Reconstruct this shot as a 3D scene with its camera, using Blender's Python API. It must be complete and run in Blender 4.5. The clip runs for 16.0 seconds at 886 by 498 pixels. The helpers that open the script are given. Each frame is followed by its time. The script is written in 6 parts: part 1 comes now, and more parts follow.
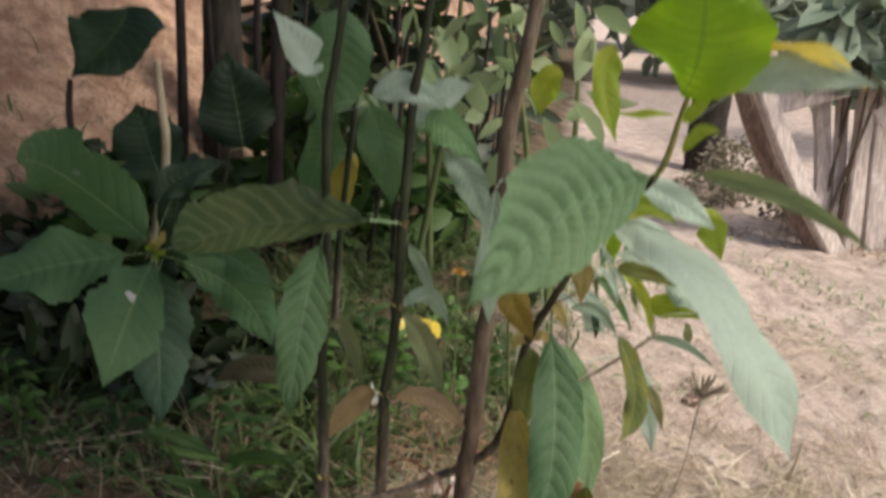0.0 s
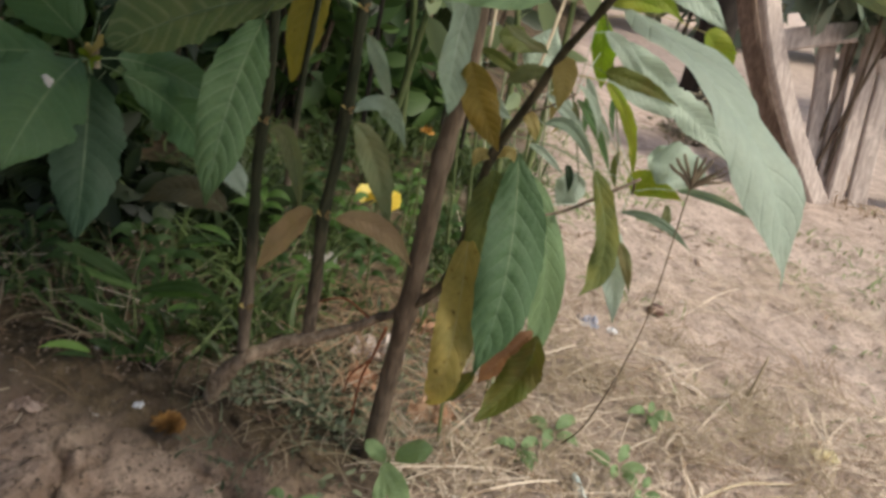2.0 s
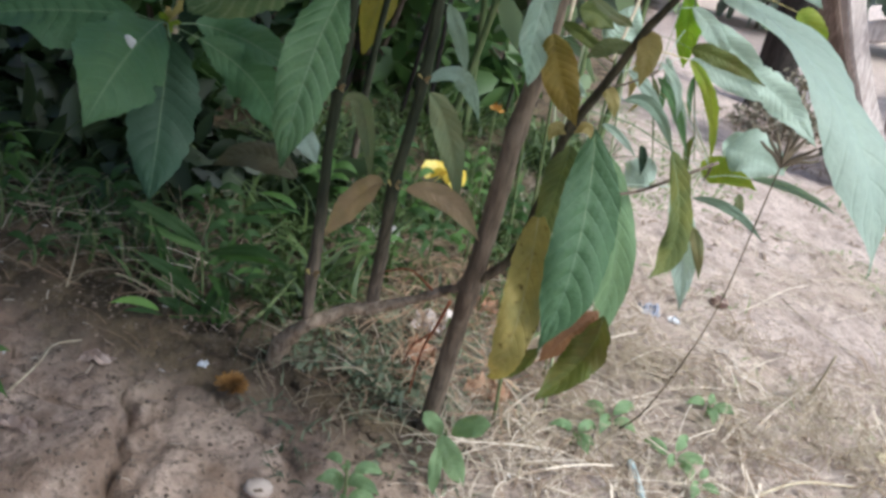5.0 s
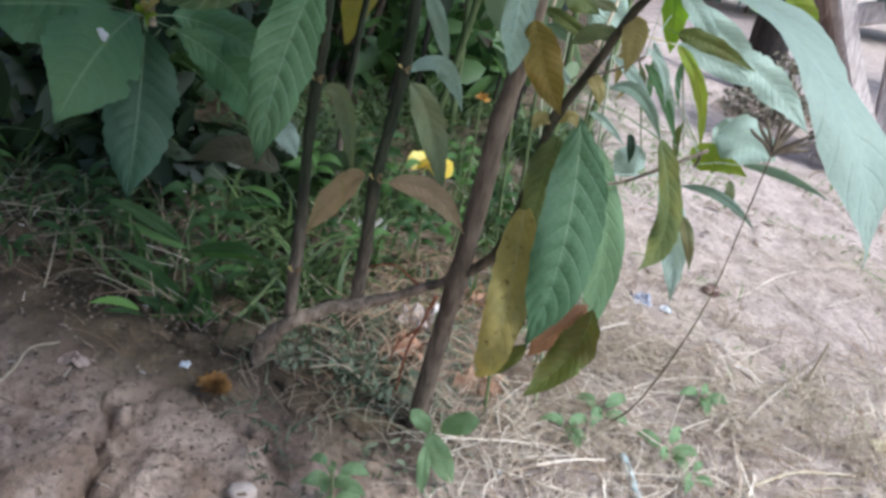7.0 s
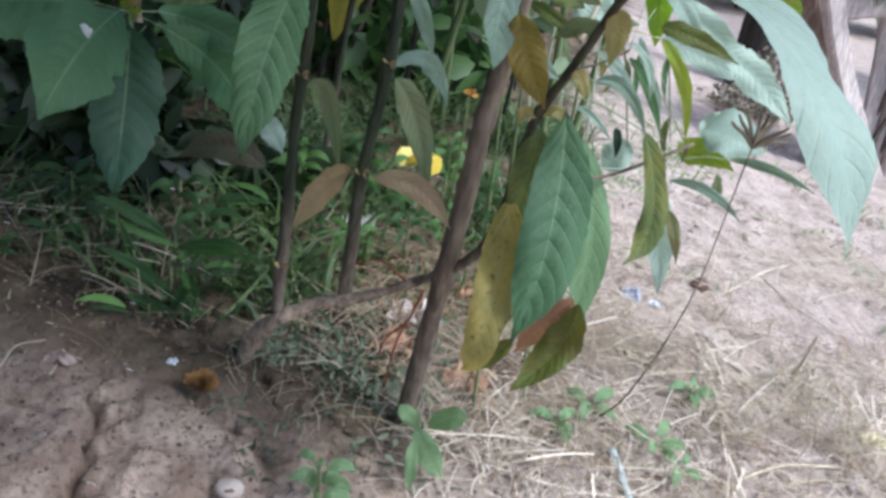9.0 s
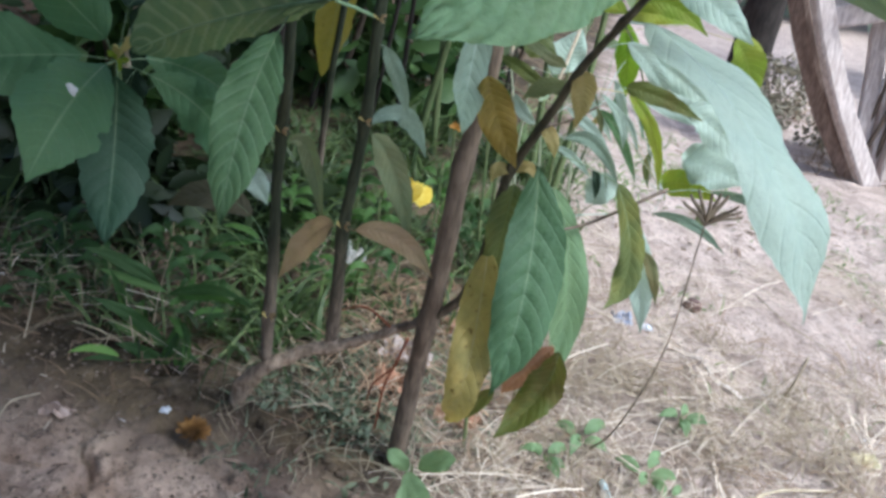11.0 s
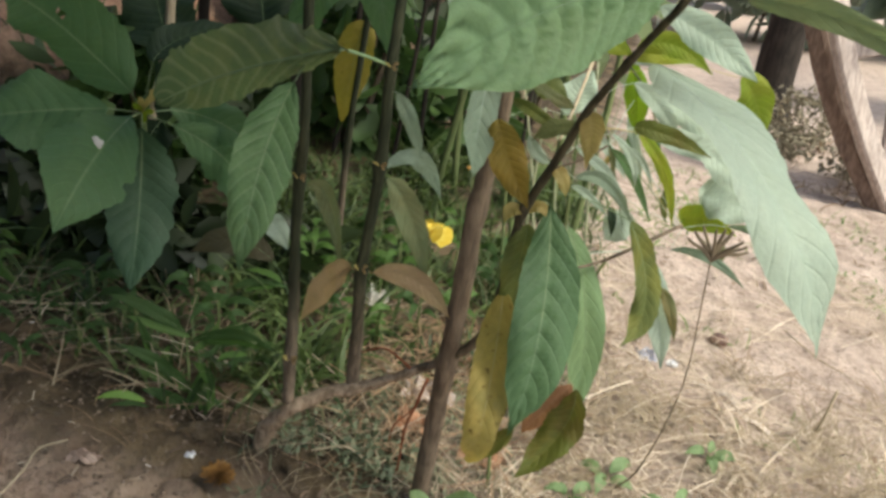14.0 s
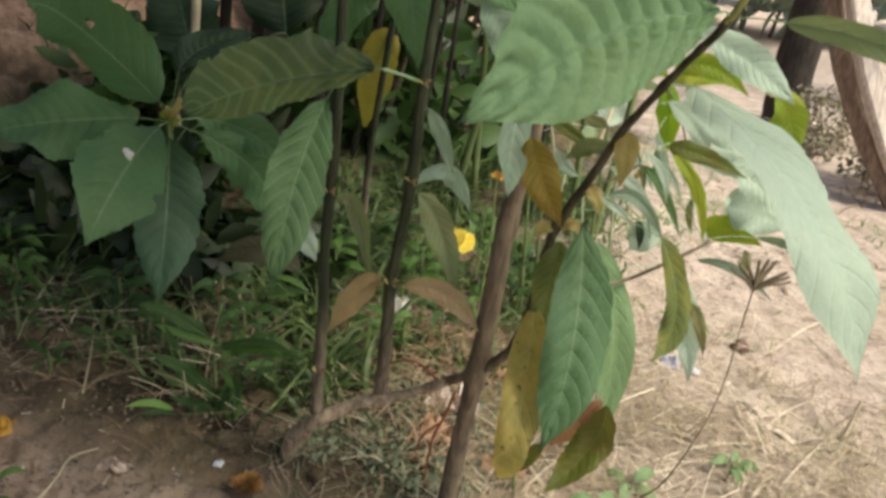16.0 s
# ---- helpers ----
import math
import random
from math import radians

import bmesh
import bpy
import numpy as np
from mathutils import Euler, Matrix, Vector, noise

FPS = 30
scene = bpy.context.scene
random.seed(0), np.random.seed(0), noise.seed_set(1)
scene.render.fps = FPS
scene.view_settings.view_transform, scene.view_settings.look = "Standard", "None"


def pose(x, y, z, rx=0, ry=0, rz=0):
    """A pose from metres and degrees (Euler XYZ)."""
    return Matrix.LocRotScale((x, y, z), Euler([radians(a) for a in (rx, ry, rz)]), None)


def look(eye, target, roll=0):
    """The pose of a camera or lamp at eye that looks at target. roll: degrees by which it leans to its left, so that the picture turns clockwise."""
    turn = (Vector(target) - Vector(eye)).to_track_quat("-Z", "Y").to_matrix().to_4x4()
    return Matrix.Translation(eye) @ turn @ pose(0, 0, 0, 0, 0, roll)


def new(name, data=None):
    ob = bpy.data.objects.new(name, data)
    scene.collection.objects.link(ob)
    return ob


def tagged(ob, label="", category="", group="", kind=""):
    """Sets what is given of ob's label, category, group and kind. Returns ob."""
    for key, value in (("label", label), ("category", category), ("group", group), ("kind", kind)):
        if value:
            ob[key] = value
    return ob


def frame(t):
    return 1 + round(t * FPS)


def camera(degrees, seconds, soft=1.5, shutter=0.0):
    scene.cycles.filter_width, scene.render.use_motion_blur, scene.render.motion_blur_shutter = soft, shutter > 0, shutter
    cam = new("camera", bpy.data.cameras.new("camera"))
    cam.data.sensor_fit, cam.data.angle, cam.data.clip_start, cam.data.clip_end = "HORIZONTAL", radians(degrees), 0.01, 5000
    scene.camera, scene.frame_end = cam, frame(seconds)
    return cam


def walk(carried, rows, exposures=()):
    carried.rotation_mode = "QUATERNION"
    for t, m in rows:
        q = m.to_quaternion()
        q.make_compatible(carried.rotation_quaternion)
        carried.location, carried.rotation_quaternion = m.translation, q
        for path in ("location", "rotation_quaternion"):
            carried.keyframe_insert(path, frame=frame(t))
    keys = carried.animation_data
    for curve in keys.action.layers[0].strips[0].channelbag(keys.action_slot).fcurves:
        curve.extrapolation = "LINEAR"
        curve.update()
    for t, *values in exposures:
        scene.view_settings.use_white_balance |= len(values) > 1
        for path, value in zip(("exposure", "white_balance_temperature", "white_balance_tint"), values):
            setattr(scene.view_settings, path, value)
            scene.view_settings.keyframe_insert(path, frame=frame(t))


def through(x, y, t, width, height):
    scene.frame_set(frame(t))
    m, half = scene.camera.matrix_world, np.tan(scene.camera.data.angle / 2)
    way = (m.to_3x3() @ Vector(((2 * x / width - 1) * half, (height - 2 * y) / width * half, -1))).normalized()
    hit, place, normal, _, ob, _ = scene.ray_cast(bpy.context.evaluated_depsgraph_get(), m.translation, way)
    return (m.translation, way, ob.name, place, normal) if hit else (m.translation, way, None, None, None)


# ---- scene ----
cam = camera(55.4, 16.0, 3.2, 0.5)
PATH = [
    (0, (0.068, -0.023, 0.633), (0.003, 1.885, 0.039), 4.0),
    (0.2, (0.067, -0.007, 0.596), (0.014, 1.901, 0.0), 4.8),
    (0.5, (0.069, 0.024, 0.562), (0.026, 1.922, -0.069), 7.4),
    (1, (0.078, 0.031, 0.53), (0.077, 1.911, -0.153), 9.5),
    (1.5, (0.085, 0.037, 0.537), (0.106, 1.911, -0.162), 10.5),
    (2, (0.093, 0.028, 0.521), (0.106, 1.896, -0.193), 11.5),
    (2.5, (0.083, 0.005, 0.518), (-0.034, 1.862, -0.217), 12.4),
    (3, (0.088, 0.009, 0.511), (-0.059, 1.86, -0.231), 12.7),
    (3.5, (0.082, 0.016, 0.512), (-0.062, 1.862, -0.246), 12.7),
    (4, (0.082, 0.021, 0.51), (-0.043, 1.865, -0.253), 13.0),
    (4.5, (0.08, 0.022, 0.51), (-0.033, 1.866, -0.255), 13.1),
    (5, (0.085, 0.027, 0.511), (-0.019, 1.869, -0.262), 13.0),
    (7.5, (0.091, 0.044, 0.508), (0.012, 1.879, -0.285), 12.2),
    (8, (0.093, 0.043, 0.506), (0.018, 1.878, -0.286), 12.2),
    (8.5, (0.091, 0.04, 0.507), (0.019, 1.874, -0.288), 12.2),
    (9, (0.094, 0.044, 0.509), (0.03, 1.878, -0.287), 12.2),
    (11.5, (0.108, 0.049, 0.549), (0.008, 1.885, -0.238), 9.7),
    (12, (0.112, 0.052, 0.544), (-0.012, 1.89, -0.237), 9.1),
    (12.5, (0.115, 0.061, 0.556), (-0.017, 1.902, -0.214), 8.7),
    (13, (0.11, 0.06, 0.579), (-0.033, 1.916, -0.151), 8.2),
    (13.5, (0.112, 0.048, 0.561), (-0.042, 1.909, -0.156), 8.1),
    (14, (0.113, 0.044, 0.55), (-0.049, 1.905, -0.165), 8.2),
    (14.5, (0.108, 0.045, 0.551), (-0.063, 1.903, -0.17), 8.1),
    (15, (0.106, 0.047, 0.548), (-0.076, 1.901, -0.18), 8.2),
    (15.5, (0.101, 0.044, 0.545), (-0.086, 1.896, -0.187), 8.3),
    (16, (0.098, 0.045, 0.562), (-0.089, 1.898, -0.168), 8.1),
]
EXPOSURES = [
    (0.0, 0.55, 6900, 7), (0.3, 0.81, 6900, 7), (0.6, 0.73, 6900, 6), (1.0, 0.53, 6900, 5), (1.5, 0.45, 6950, 5), (2.0, 0.35, 7050, 6), (2.2, 0.45, 7050, 6), (2.5, 0.89, 7000, 2), (3.0, 0.83, 6750, 2), (3.5, 0.81, 6450, 2), (5.0, 0.77, 5750, 3), (7.5, 0.79, 5400, 5), (9.0, 0.87, 5350, 5),
    (11.5, 0.89, 5500, 3), (12.0, 0.91, 6100, 1), (12.5, 0.81, 6550, 0), (14.5, 0.79, 7050, 1), (16.0, 0.85, 7250, 0),
]
walk(cam, [(t, look(eye, target, roll)) for t, eye, target, roll in PATH], EXPOSURES)


# ---- light ----
world = bpy.data.worlds.new("sky")
scene.world = world
world.use_nodes = True
SUN_UP, SUN_TURN = radians(57), radians(112)
wn = world.node_tree.nodes
sky = wn.new("ShaderNodeTexSky")
sky.sky_type, sky.sun_disc = "NISHITA", False
sky.sun_elevation, sky.sun_rotation = SUN_UP, SUN_TURN
sky.air_density, sky.dust_density = 1.0, 4.0
wn["Background"].inputs["Strength"].default_value = 0.16
world.node_tree.links.new(sky.outputs[0], wn["Background"].inputs[0])
sun = new("sun", bpy.data.lights.new("sun", "SUN"))
sun.data.energy, sun.data.angle, sun.data.color = 2.1, radians(12), (1.0, 0.97, 0.92)
sun_way = Vector((math.sin(SUN_TURN) * math.cos(SUN_UP), math.cos(SUN_TURN) * math.cos(SUN_UP), math.sin(SUN_UP)))
sun.matrix_basis = look(sun_way * 20, (0, 0, 0))

# ---- materials ----
MATS = {}


class Nodes:
    """Short hand for a material's node tree."""

    def __init__(self, name):
        self.mat = bpy.data.materials.new(name)
        self.mat.use_nodes = True
        self.tree = self.mat.node_tree
        self.tree.nodes.clear()
        MATS[name] = self.mat

    def add(self, kind, values=None, operation="", data_type="", blend_type="", interpolation_type="", uv_map="", use_clamp=False):
        n = self.tree.nodes.new("ShaderNode" + kind)
        if operation:
            n.operation = operation
        if data_type:
            n.data_type = data_type
        if blend_type:
            n.blend_type = blend_type
        if interpolation_type:
            n.interpolation_type = interpolation_type
        if uv_map:
            n.uv_map = uv_map
        if use_clamp:
            n.use_clamp = True
        for key, value in (values or {}).items():
            self.put(value, n.inputs[key])
        return n

    def put(self, value, socket):
        if hasattr(value, "is_output"):
            self.tree.links.new(value, socket)
        else:
            socket.default_value = value

    def math(self, op, a, b=0.0, clamp=False):
        return self.add("Math", {0: a, 1: b}, operation=op, use_clamp=clamp).outputs[0]

    def noise(self, vec, scale, detail=4.0, rough=0.6):
        return self.add("TexNoise", {"Vector": vec, "Scale": scale, "Detail": detail, "Roughness": rough}).outputs[0]

    def ramp(self, fac, low, high):
        return self.add("MapRange", {0: fac, 1: low, 2: high, 3: 0.0, 4: 1.0}, interpolation_type="SMOOTHSTEP").outputs[0]

    def mix(self, fac, a, b):
        n = self.add("Mix", data_type="RGBA")
        self.put(fac, n.inputs[0])
        self.put(a if hasattr(a, "is_output") else (*a, 1), n.inputs[6])
        self.put(b if hasattr(b, "is_output") else (*b, 1), n.inputs[7])
        return n.outputs[2]

    def bump(self, height, strength, distance):
        return self.add("Bump", {"Height": height, "Strength": strength, "Distance": distance}).outputs[0]

    def finish(self, shader):
        out = self.add("OutputMaterial")
        self.tree.links.new(shader, out.inputs[0])
        return self.mat

    def position(self):
        return self.add("NewGeometry").outputs["Position"]

    def island(self):
        return self.add("NewGeometry").outputs["Random Per Island"]

    def object_place(self):
        return self.add("TexCoord").outputs["Object"]


def leaf_material(name, colour, vein, patch, patch_amount=0.35, through=0.35, gloss=0.5, freckle=0.0, vein_width=0.13, vein_amount=0.5, vein_mix=0.5):
    """Leaf blade: midrib and side veins from the blade's own map, blotches, freckles, light through the blade."""
    n = Nodes(name)
    uv = n.add("UVMap", uv_map="blade").outputs[0]
    xy = n.add("SeparateXYZ", {0: uv})
    across = n.math("ABSOLUTE", n.math("SUBTRACT", n.math("MULTIPLY", xy.outputs[1], 2.0), 1.0))
    phase = n.math("SUBTRACT", n.math("MULTIPLY", xy.outputs[0], 11.0), n.math("ADD", n.math("MULTIPLY", across, 1.1), n.math("MULTIPLY", n.math("MULTIPLY", across, across), 0.8)))
    saw = n.math("ABSOLUTE", n.math("SUBTRACT", n.math("FRACT", phase), 0.5))
    side = n.math("SUBTRACT", 1.0, n.ramp(saw, 0.0, vein_width))
    rib = n.math("SUBTRACT", 1.0, n.ramp(across, 0.015, 0.06))
    veins = n.math("MAXIMUM", n.math("MULTIPLY", side, vein_amount), rib)
    place = n.object_place()
    rand = n.add("ObjectInfo").outputs["Random"]
    shifted = n.add("VectorMath", {0: place, 1: n.add("CombineXYZ", {0: rand, 1: rand}).outputs[0]}, operation="ADD").outputs[0]
    big = n.ramp(n.noise(shifted, 28.0, 3.0), 0.42, 0.66)
    base = n.mix(n.math("MULTIPLY", big, patch_amount), colour, patch)
    fine = n.noise(place, 260.0, 3.0)
    tone = n.math("ADD", n.math("MULTIPLY", fine, 0.35), n.math("ADD", 0.66, n.math("MULTIPLY", rand, 0.32)))
    base = n.add("MixRGB", {0: 1.0, 1: base, 2: tone}, blend_type="MULTIPLY").outputs[0]
    base = n.mix(n.math("MULTIPLY", veins, vein_mix), base, vein)
    if freckle:
        spots = n.ramp(n.noise(shifted, 190.0, 2.0), 0.62, 0.7)
        base = n.mix(n.math("MULTIPLY", spots, freckle), base, (0.09, 0.045, 0.015))
    height = n.math("ADD", n.math("MULTIPLY", side, -0.25), n.math("MULTIPLY", fine, 0.5))
    bump = n.bump(height, 0.6, 0.002)
    rough = n.math("ADD", gloss, n.math("MULTIPLY", fine, 0.18))
    body = n.add("BsdfPrincipled", {"Base Color": base, "Roughness": rough, "Normal": bump, "Specular IOR Level": 0.42})
    lit = n.add("BsdfTranslucent", {"Color": n.mix(0.35, base, (colour[0] * 1.6, colour[1] * 1.7, colour[2] * 0.5)), "Normal": bump})
    return n.finish(n.add("MixShader", {0: through, 1: body.outputs[0], 2: lit.outputs[0]}).outputs[0])


leaf_material("leaf_green", (0.134, 0.255, 0.113), (0.28, 0.395, 0.205), (0.165, 0.28, 0.105), freckle=0.15)
leaf_material("leaf_whorl", (0.09, 0.18, 0.078), (0.21, 0.3, 0.15), (0.1, 0.185, 0.07), vein_amount=0.2, vein_width=0.1, freckle=0.1)
leaf_material("leaf_deep", (0.086, 0.166, 0.073), (0.15, 0.235, 0.14), (0.08, 0.155, 0.08), vein_amount=0.3)
# whorl leaf darkened for the lower leaf: its shade is in the colour
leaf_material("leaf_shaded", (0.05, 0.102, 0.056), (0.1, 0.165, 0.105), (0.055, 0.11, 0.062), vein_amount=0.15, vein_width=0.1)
# near-black green: shade among the back leaves is put into this colour
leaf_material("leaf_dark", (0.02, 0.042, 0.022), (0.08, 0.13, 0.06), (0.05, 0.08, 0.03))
leaf_material("leaf_fresh", (0.2, 0.31, 0.16), (0.25, 0.36, 0.2), (0.22, 0.32, 0.15), through=0.45, vein_amount=0.25)
leaf_material("leaf_veined", (0.08, 0.152, 0.064), (0.22, 0.31, 0.18), (0.12, 0.2, 0.085), vein_amount=0.6, vein_width=0.18, vein_mix=0.55, freckle=0.1)
# wide dark vein bands: shade in the creases is painted as vein colour
leaf_material("leaf_pale", (0.2, 0.325, 0.17), (0.1, 0.19, 0.085), (0.23, 0.34, 0.165), through=0.4, vein_amount=0.8, vein_width=0.3, vein_mix=0.55)
leaf_material("leaf_olivepale", (0.17, 0.21, 0.11), (0.22, 0.26, 0.14), (0.21, 0.2, 0.1), 0.6)
leaf_material("leaf_mottled", (0.1, 0.148, 0.072), (0.35, 0.38, 0.23), (0.16, 0.19, 0.085), 0.7, vein_width=0.24, vein_amount=0.8, vein_mix=0.55)
# pale leaf, made paler still: haze on the right is put into its colour
leaf_material("leaf_silver_haze", (0.38, 0.47, 0.4), (0.33, 0.43, 0.35), (0.42, 0.5, 0.42), through=0.35, gloss=0.42, vein_amount=0.18)
# silver leaf toned down: shade on the inner leaves is put into it
leaf_material("leaf_grey", (0.23, 0.31, 0.235), (0.22, 0.3, 0.23), (0.27, 0.34, 0.25), through=0.35, gloss=0.45, vein_amount=0.25)
leaf_material("leaf_olive", (0.15, 0.17, 0.075), (0.2, 0.21, 0.1), (0.22, 0.16, 0.07), 0.7)
leaf_material("leaf_umber", (0.075, 0.07, 0.042), (0.1, 0.095, 0.06), (0.09, 0.075, 0.04), 0.6)
leaf_material("leaf_olivegreen", (0.12, 0.15, 0.045), (0.24, 0.28, 0.08), (0.2, 0.2, 0.04), 0.6)
leaf_material("leaf_olivedark", (0.11, 0.13, 0.025), (0.2, 0.2, 0.06), (0.16, 0.1, 0.03), 0.6)
leaf_material("leaf_yellowgreen", (0.25, 0.34, 0.035), (0.4, 0.45, 0.1), (0.36, 0.34, 0.04), 0.6, through=0.5)
leaf_material("weed_pale", (0.2, 0.3, 0.145), (0.26, 0.36, 0.19), (0.24, 0.32, 0.16), through=0.4)
leaf_material("weed_green", (0.044, 0.094, 0.024), (0.078, 0.13, 0.048), (0.062, 0.114, 0.034), through=0.4)
leaf_material("weed_mid", (0.085, 0.17, 0.038), (0.12, 0.2, 0.06), (0.1, 0.17, 0.04), through=0.4)
leaf_material("weed_bright", (0.2, 0.36, 0.08), (0.28, 0.42, 0.14), (0.24, 0.4, 0.1), through=0.4)
leaf_material("leaf_lime", (0.21, 0.36, 0.02), (0.14, 0.2, 0.03), (0.32, 0.38, 0.03), 0.5, through=0.6)
leaf_material("leaf_yellow", (0.52, 0.4, 0.04), (0.5, 0.38, 0.1), (0.34, 0.33, 0.05), 0.5, through=0.45)
leaf_material("leaf_yellow_dull", (0.3, 0.25, 0.05), (0.34, 0.28, 0.1), (0.22, 0.2, 0.04), 0.6, freckle=0.4)
leaf_material("leaf_ochre", (0.43, 0.335, 0.1), (0.36, 0.28, 0.1), (0.28, 0.25, 0.08), 0.8, freckle=0.9)
leaf_material("leaf_ochre_dark", (0.25, 0.17, 0.025), (0.3, 0.22, 0.06), (0.2, 0.16, 0.03), 0.6, freckle=0.3)
leaf_material("leaf_brown", (0.36, 0.25, 0.165), (0.34, 0.26, 0.15), (0.3, 0.23, 0.13), 0.8, through=0.45)
leaf_material("leaf_rust", (0.27, 0.135, 0.075), (0.42, 0.26, 0.16), (0.22, 0.1, 0.05), 0.6, vein_amount=0.7)
leaf_material("leaf_tan", (0.42, 0.33, 0.13), (0.45, 0.36, 0.16), (0.33, 0.3, 0.09), 0.5)


def bark_material(name, colour, other, scale=(60, 60, 9), bump=0.5, rough=0.8, young=None):
    """Streaked bark; young: two colours of the green wood above a height, and the heights between which it begins."""
    n = Nodes(name)
    place = n.add("Mapping", {0: n.position(), 3: scale}).outputs[0]
    grain = n.noise(place, 3.0, 6.0, 0.65)
    blotch = n.noise(n.position(), 24.0, 3.0)
    streak = n.ramp(grain, 0.35, 0.7)
    base = n.mix(streak, colour, other)
    base = n.mix(n.math("MULTIPLY", n.ramp(blotch, 0.55, 0.75), 0.45), base, (other[0] * 1.35, other[1] * 1.35, other[2] * 1.35))
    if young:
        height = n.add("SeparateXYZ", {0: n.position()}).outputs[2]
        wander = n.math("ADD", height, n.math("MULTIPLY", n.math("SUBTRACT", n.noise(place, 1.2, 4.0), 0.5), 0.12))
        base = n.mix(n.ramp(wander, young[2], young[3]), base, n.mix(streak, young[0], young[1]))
    body = n.add("BsdfPrincipled", {"Base Color": base, "Roughness": rough, "Specular IOR Level": 0.2, "Normal": n.bump(grain, bump, 0.002)})
    return n.finish(body.outputs[0])


bark_material("bark", (0.088, 0.066, 0.048), (0.21, 0.16, 0.118))
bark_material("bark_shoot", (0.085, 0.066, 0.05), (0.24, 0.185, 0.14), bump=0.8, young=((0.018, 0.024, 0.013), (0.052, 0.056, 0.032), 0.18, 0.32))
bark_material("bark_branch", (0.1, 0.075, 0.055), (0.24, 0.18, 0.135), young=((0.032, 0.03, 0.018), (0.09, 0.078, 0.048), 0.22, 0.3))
bark_material("bark_grey", (0.2, 0.145, 0.1), (0.46, 0.35, 0.26), (70, 70, 30), 0.9)
bark_material("twig_red", (0.16, 0.05, 0.026), (0.36, 0.14, 0.075), (60, 60, 20), 0.3)
bark_material("bark_lime", (0.2, 0.2, 0.06), (0.34, 0.33, 0.13), (60, 60, 9), 0.3)
bark_material("bark_green", (0.09, 0.13, 0.05), (0.16, 0.18, 0.08))
# nearly black: shade from the crowns is put into the trunk colour
bark_material("bark_tree", (0.02, 0.016, 0.014), (0.048, 0.039, 0.033), (25, 25, 5), 0.9)
bark_material("wood_grey", (0.38, 0.31, 0.28), (0.62, 0.54, 0.5), (45, 45, 3), 0.7, 0.75)
bark_material("wood_brown", (0.15, 0.105, 0.085), (0.3, 0.22, 0.185), (45, 45, 3), 0.7, 0.8)
bark_material("stalk_pale", (0.3, 0.33, 0.2), (0.42, 0.43, 0.3), (60, 60, 6), 0.3, 0.6)
bark_material("cane", (0.36, 0.29, 0.2), (0.5, 0.42, 0.3), (40, 40, 4), 0.4, 0.7)


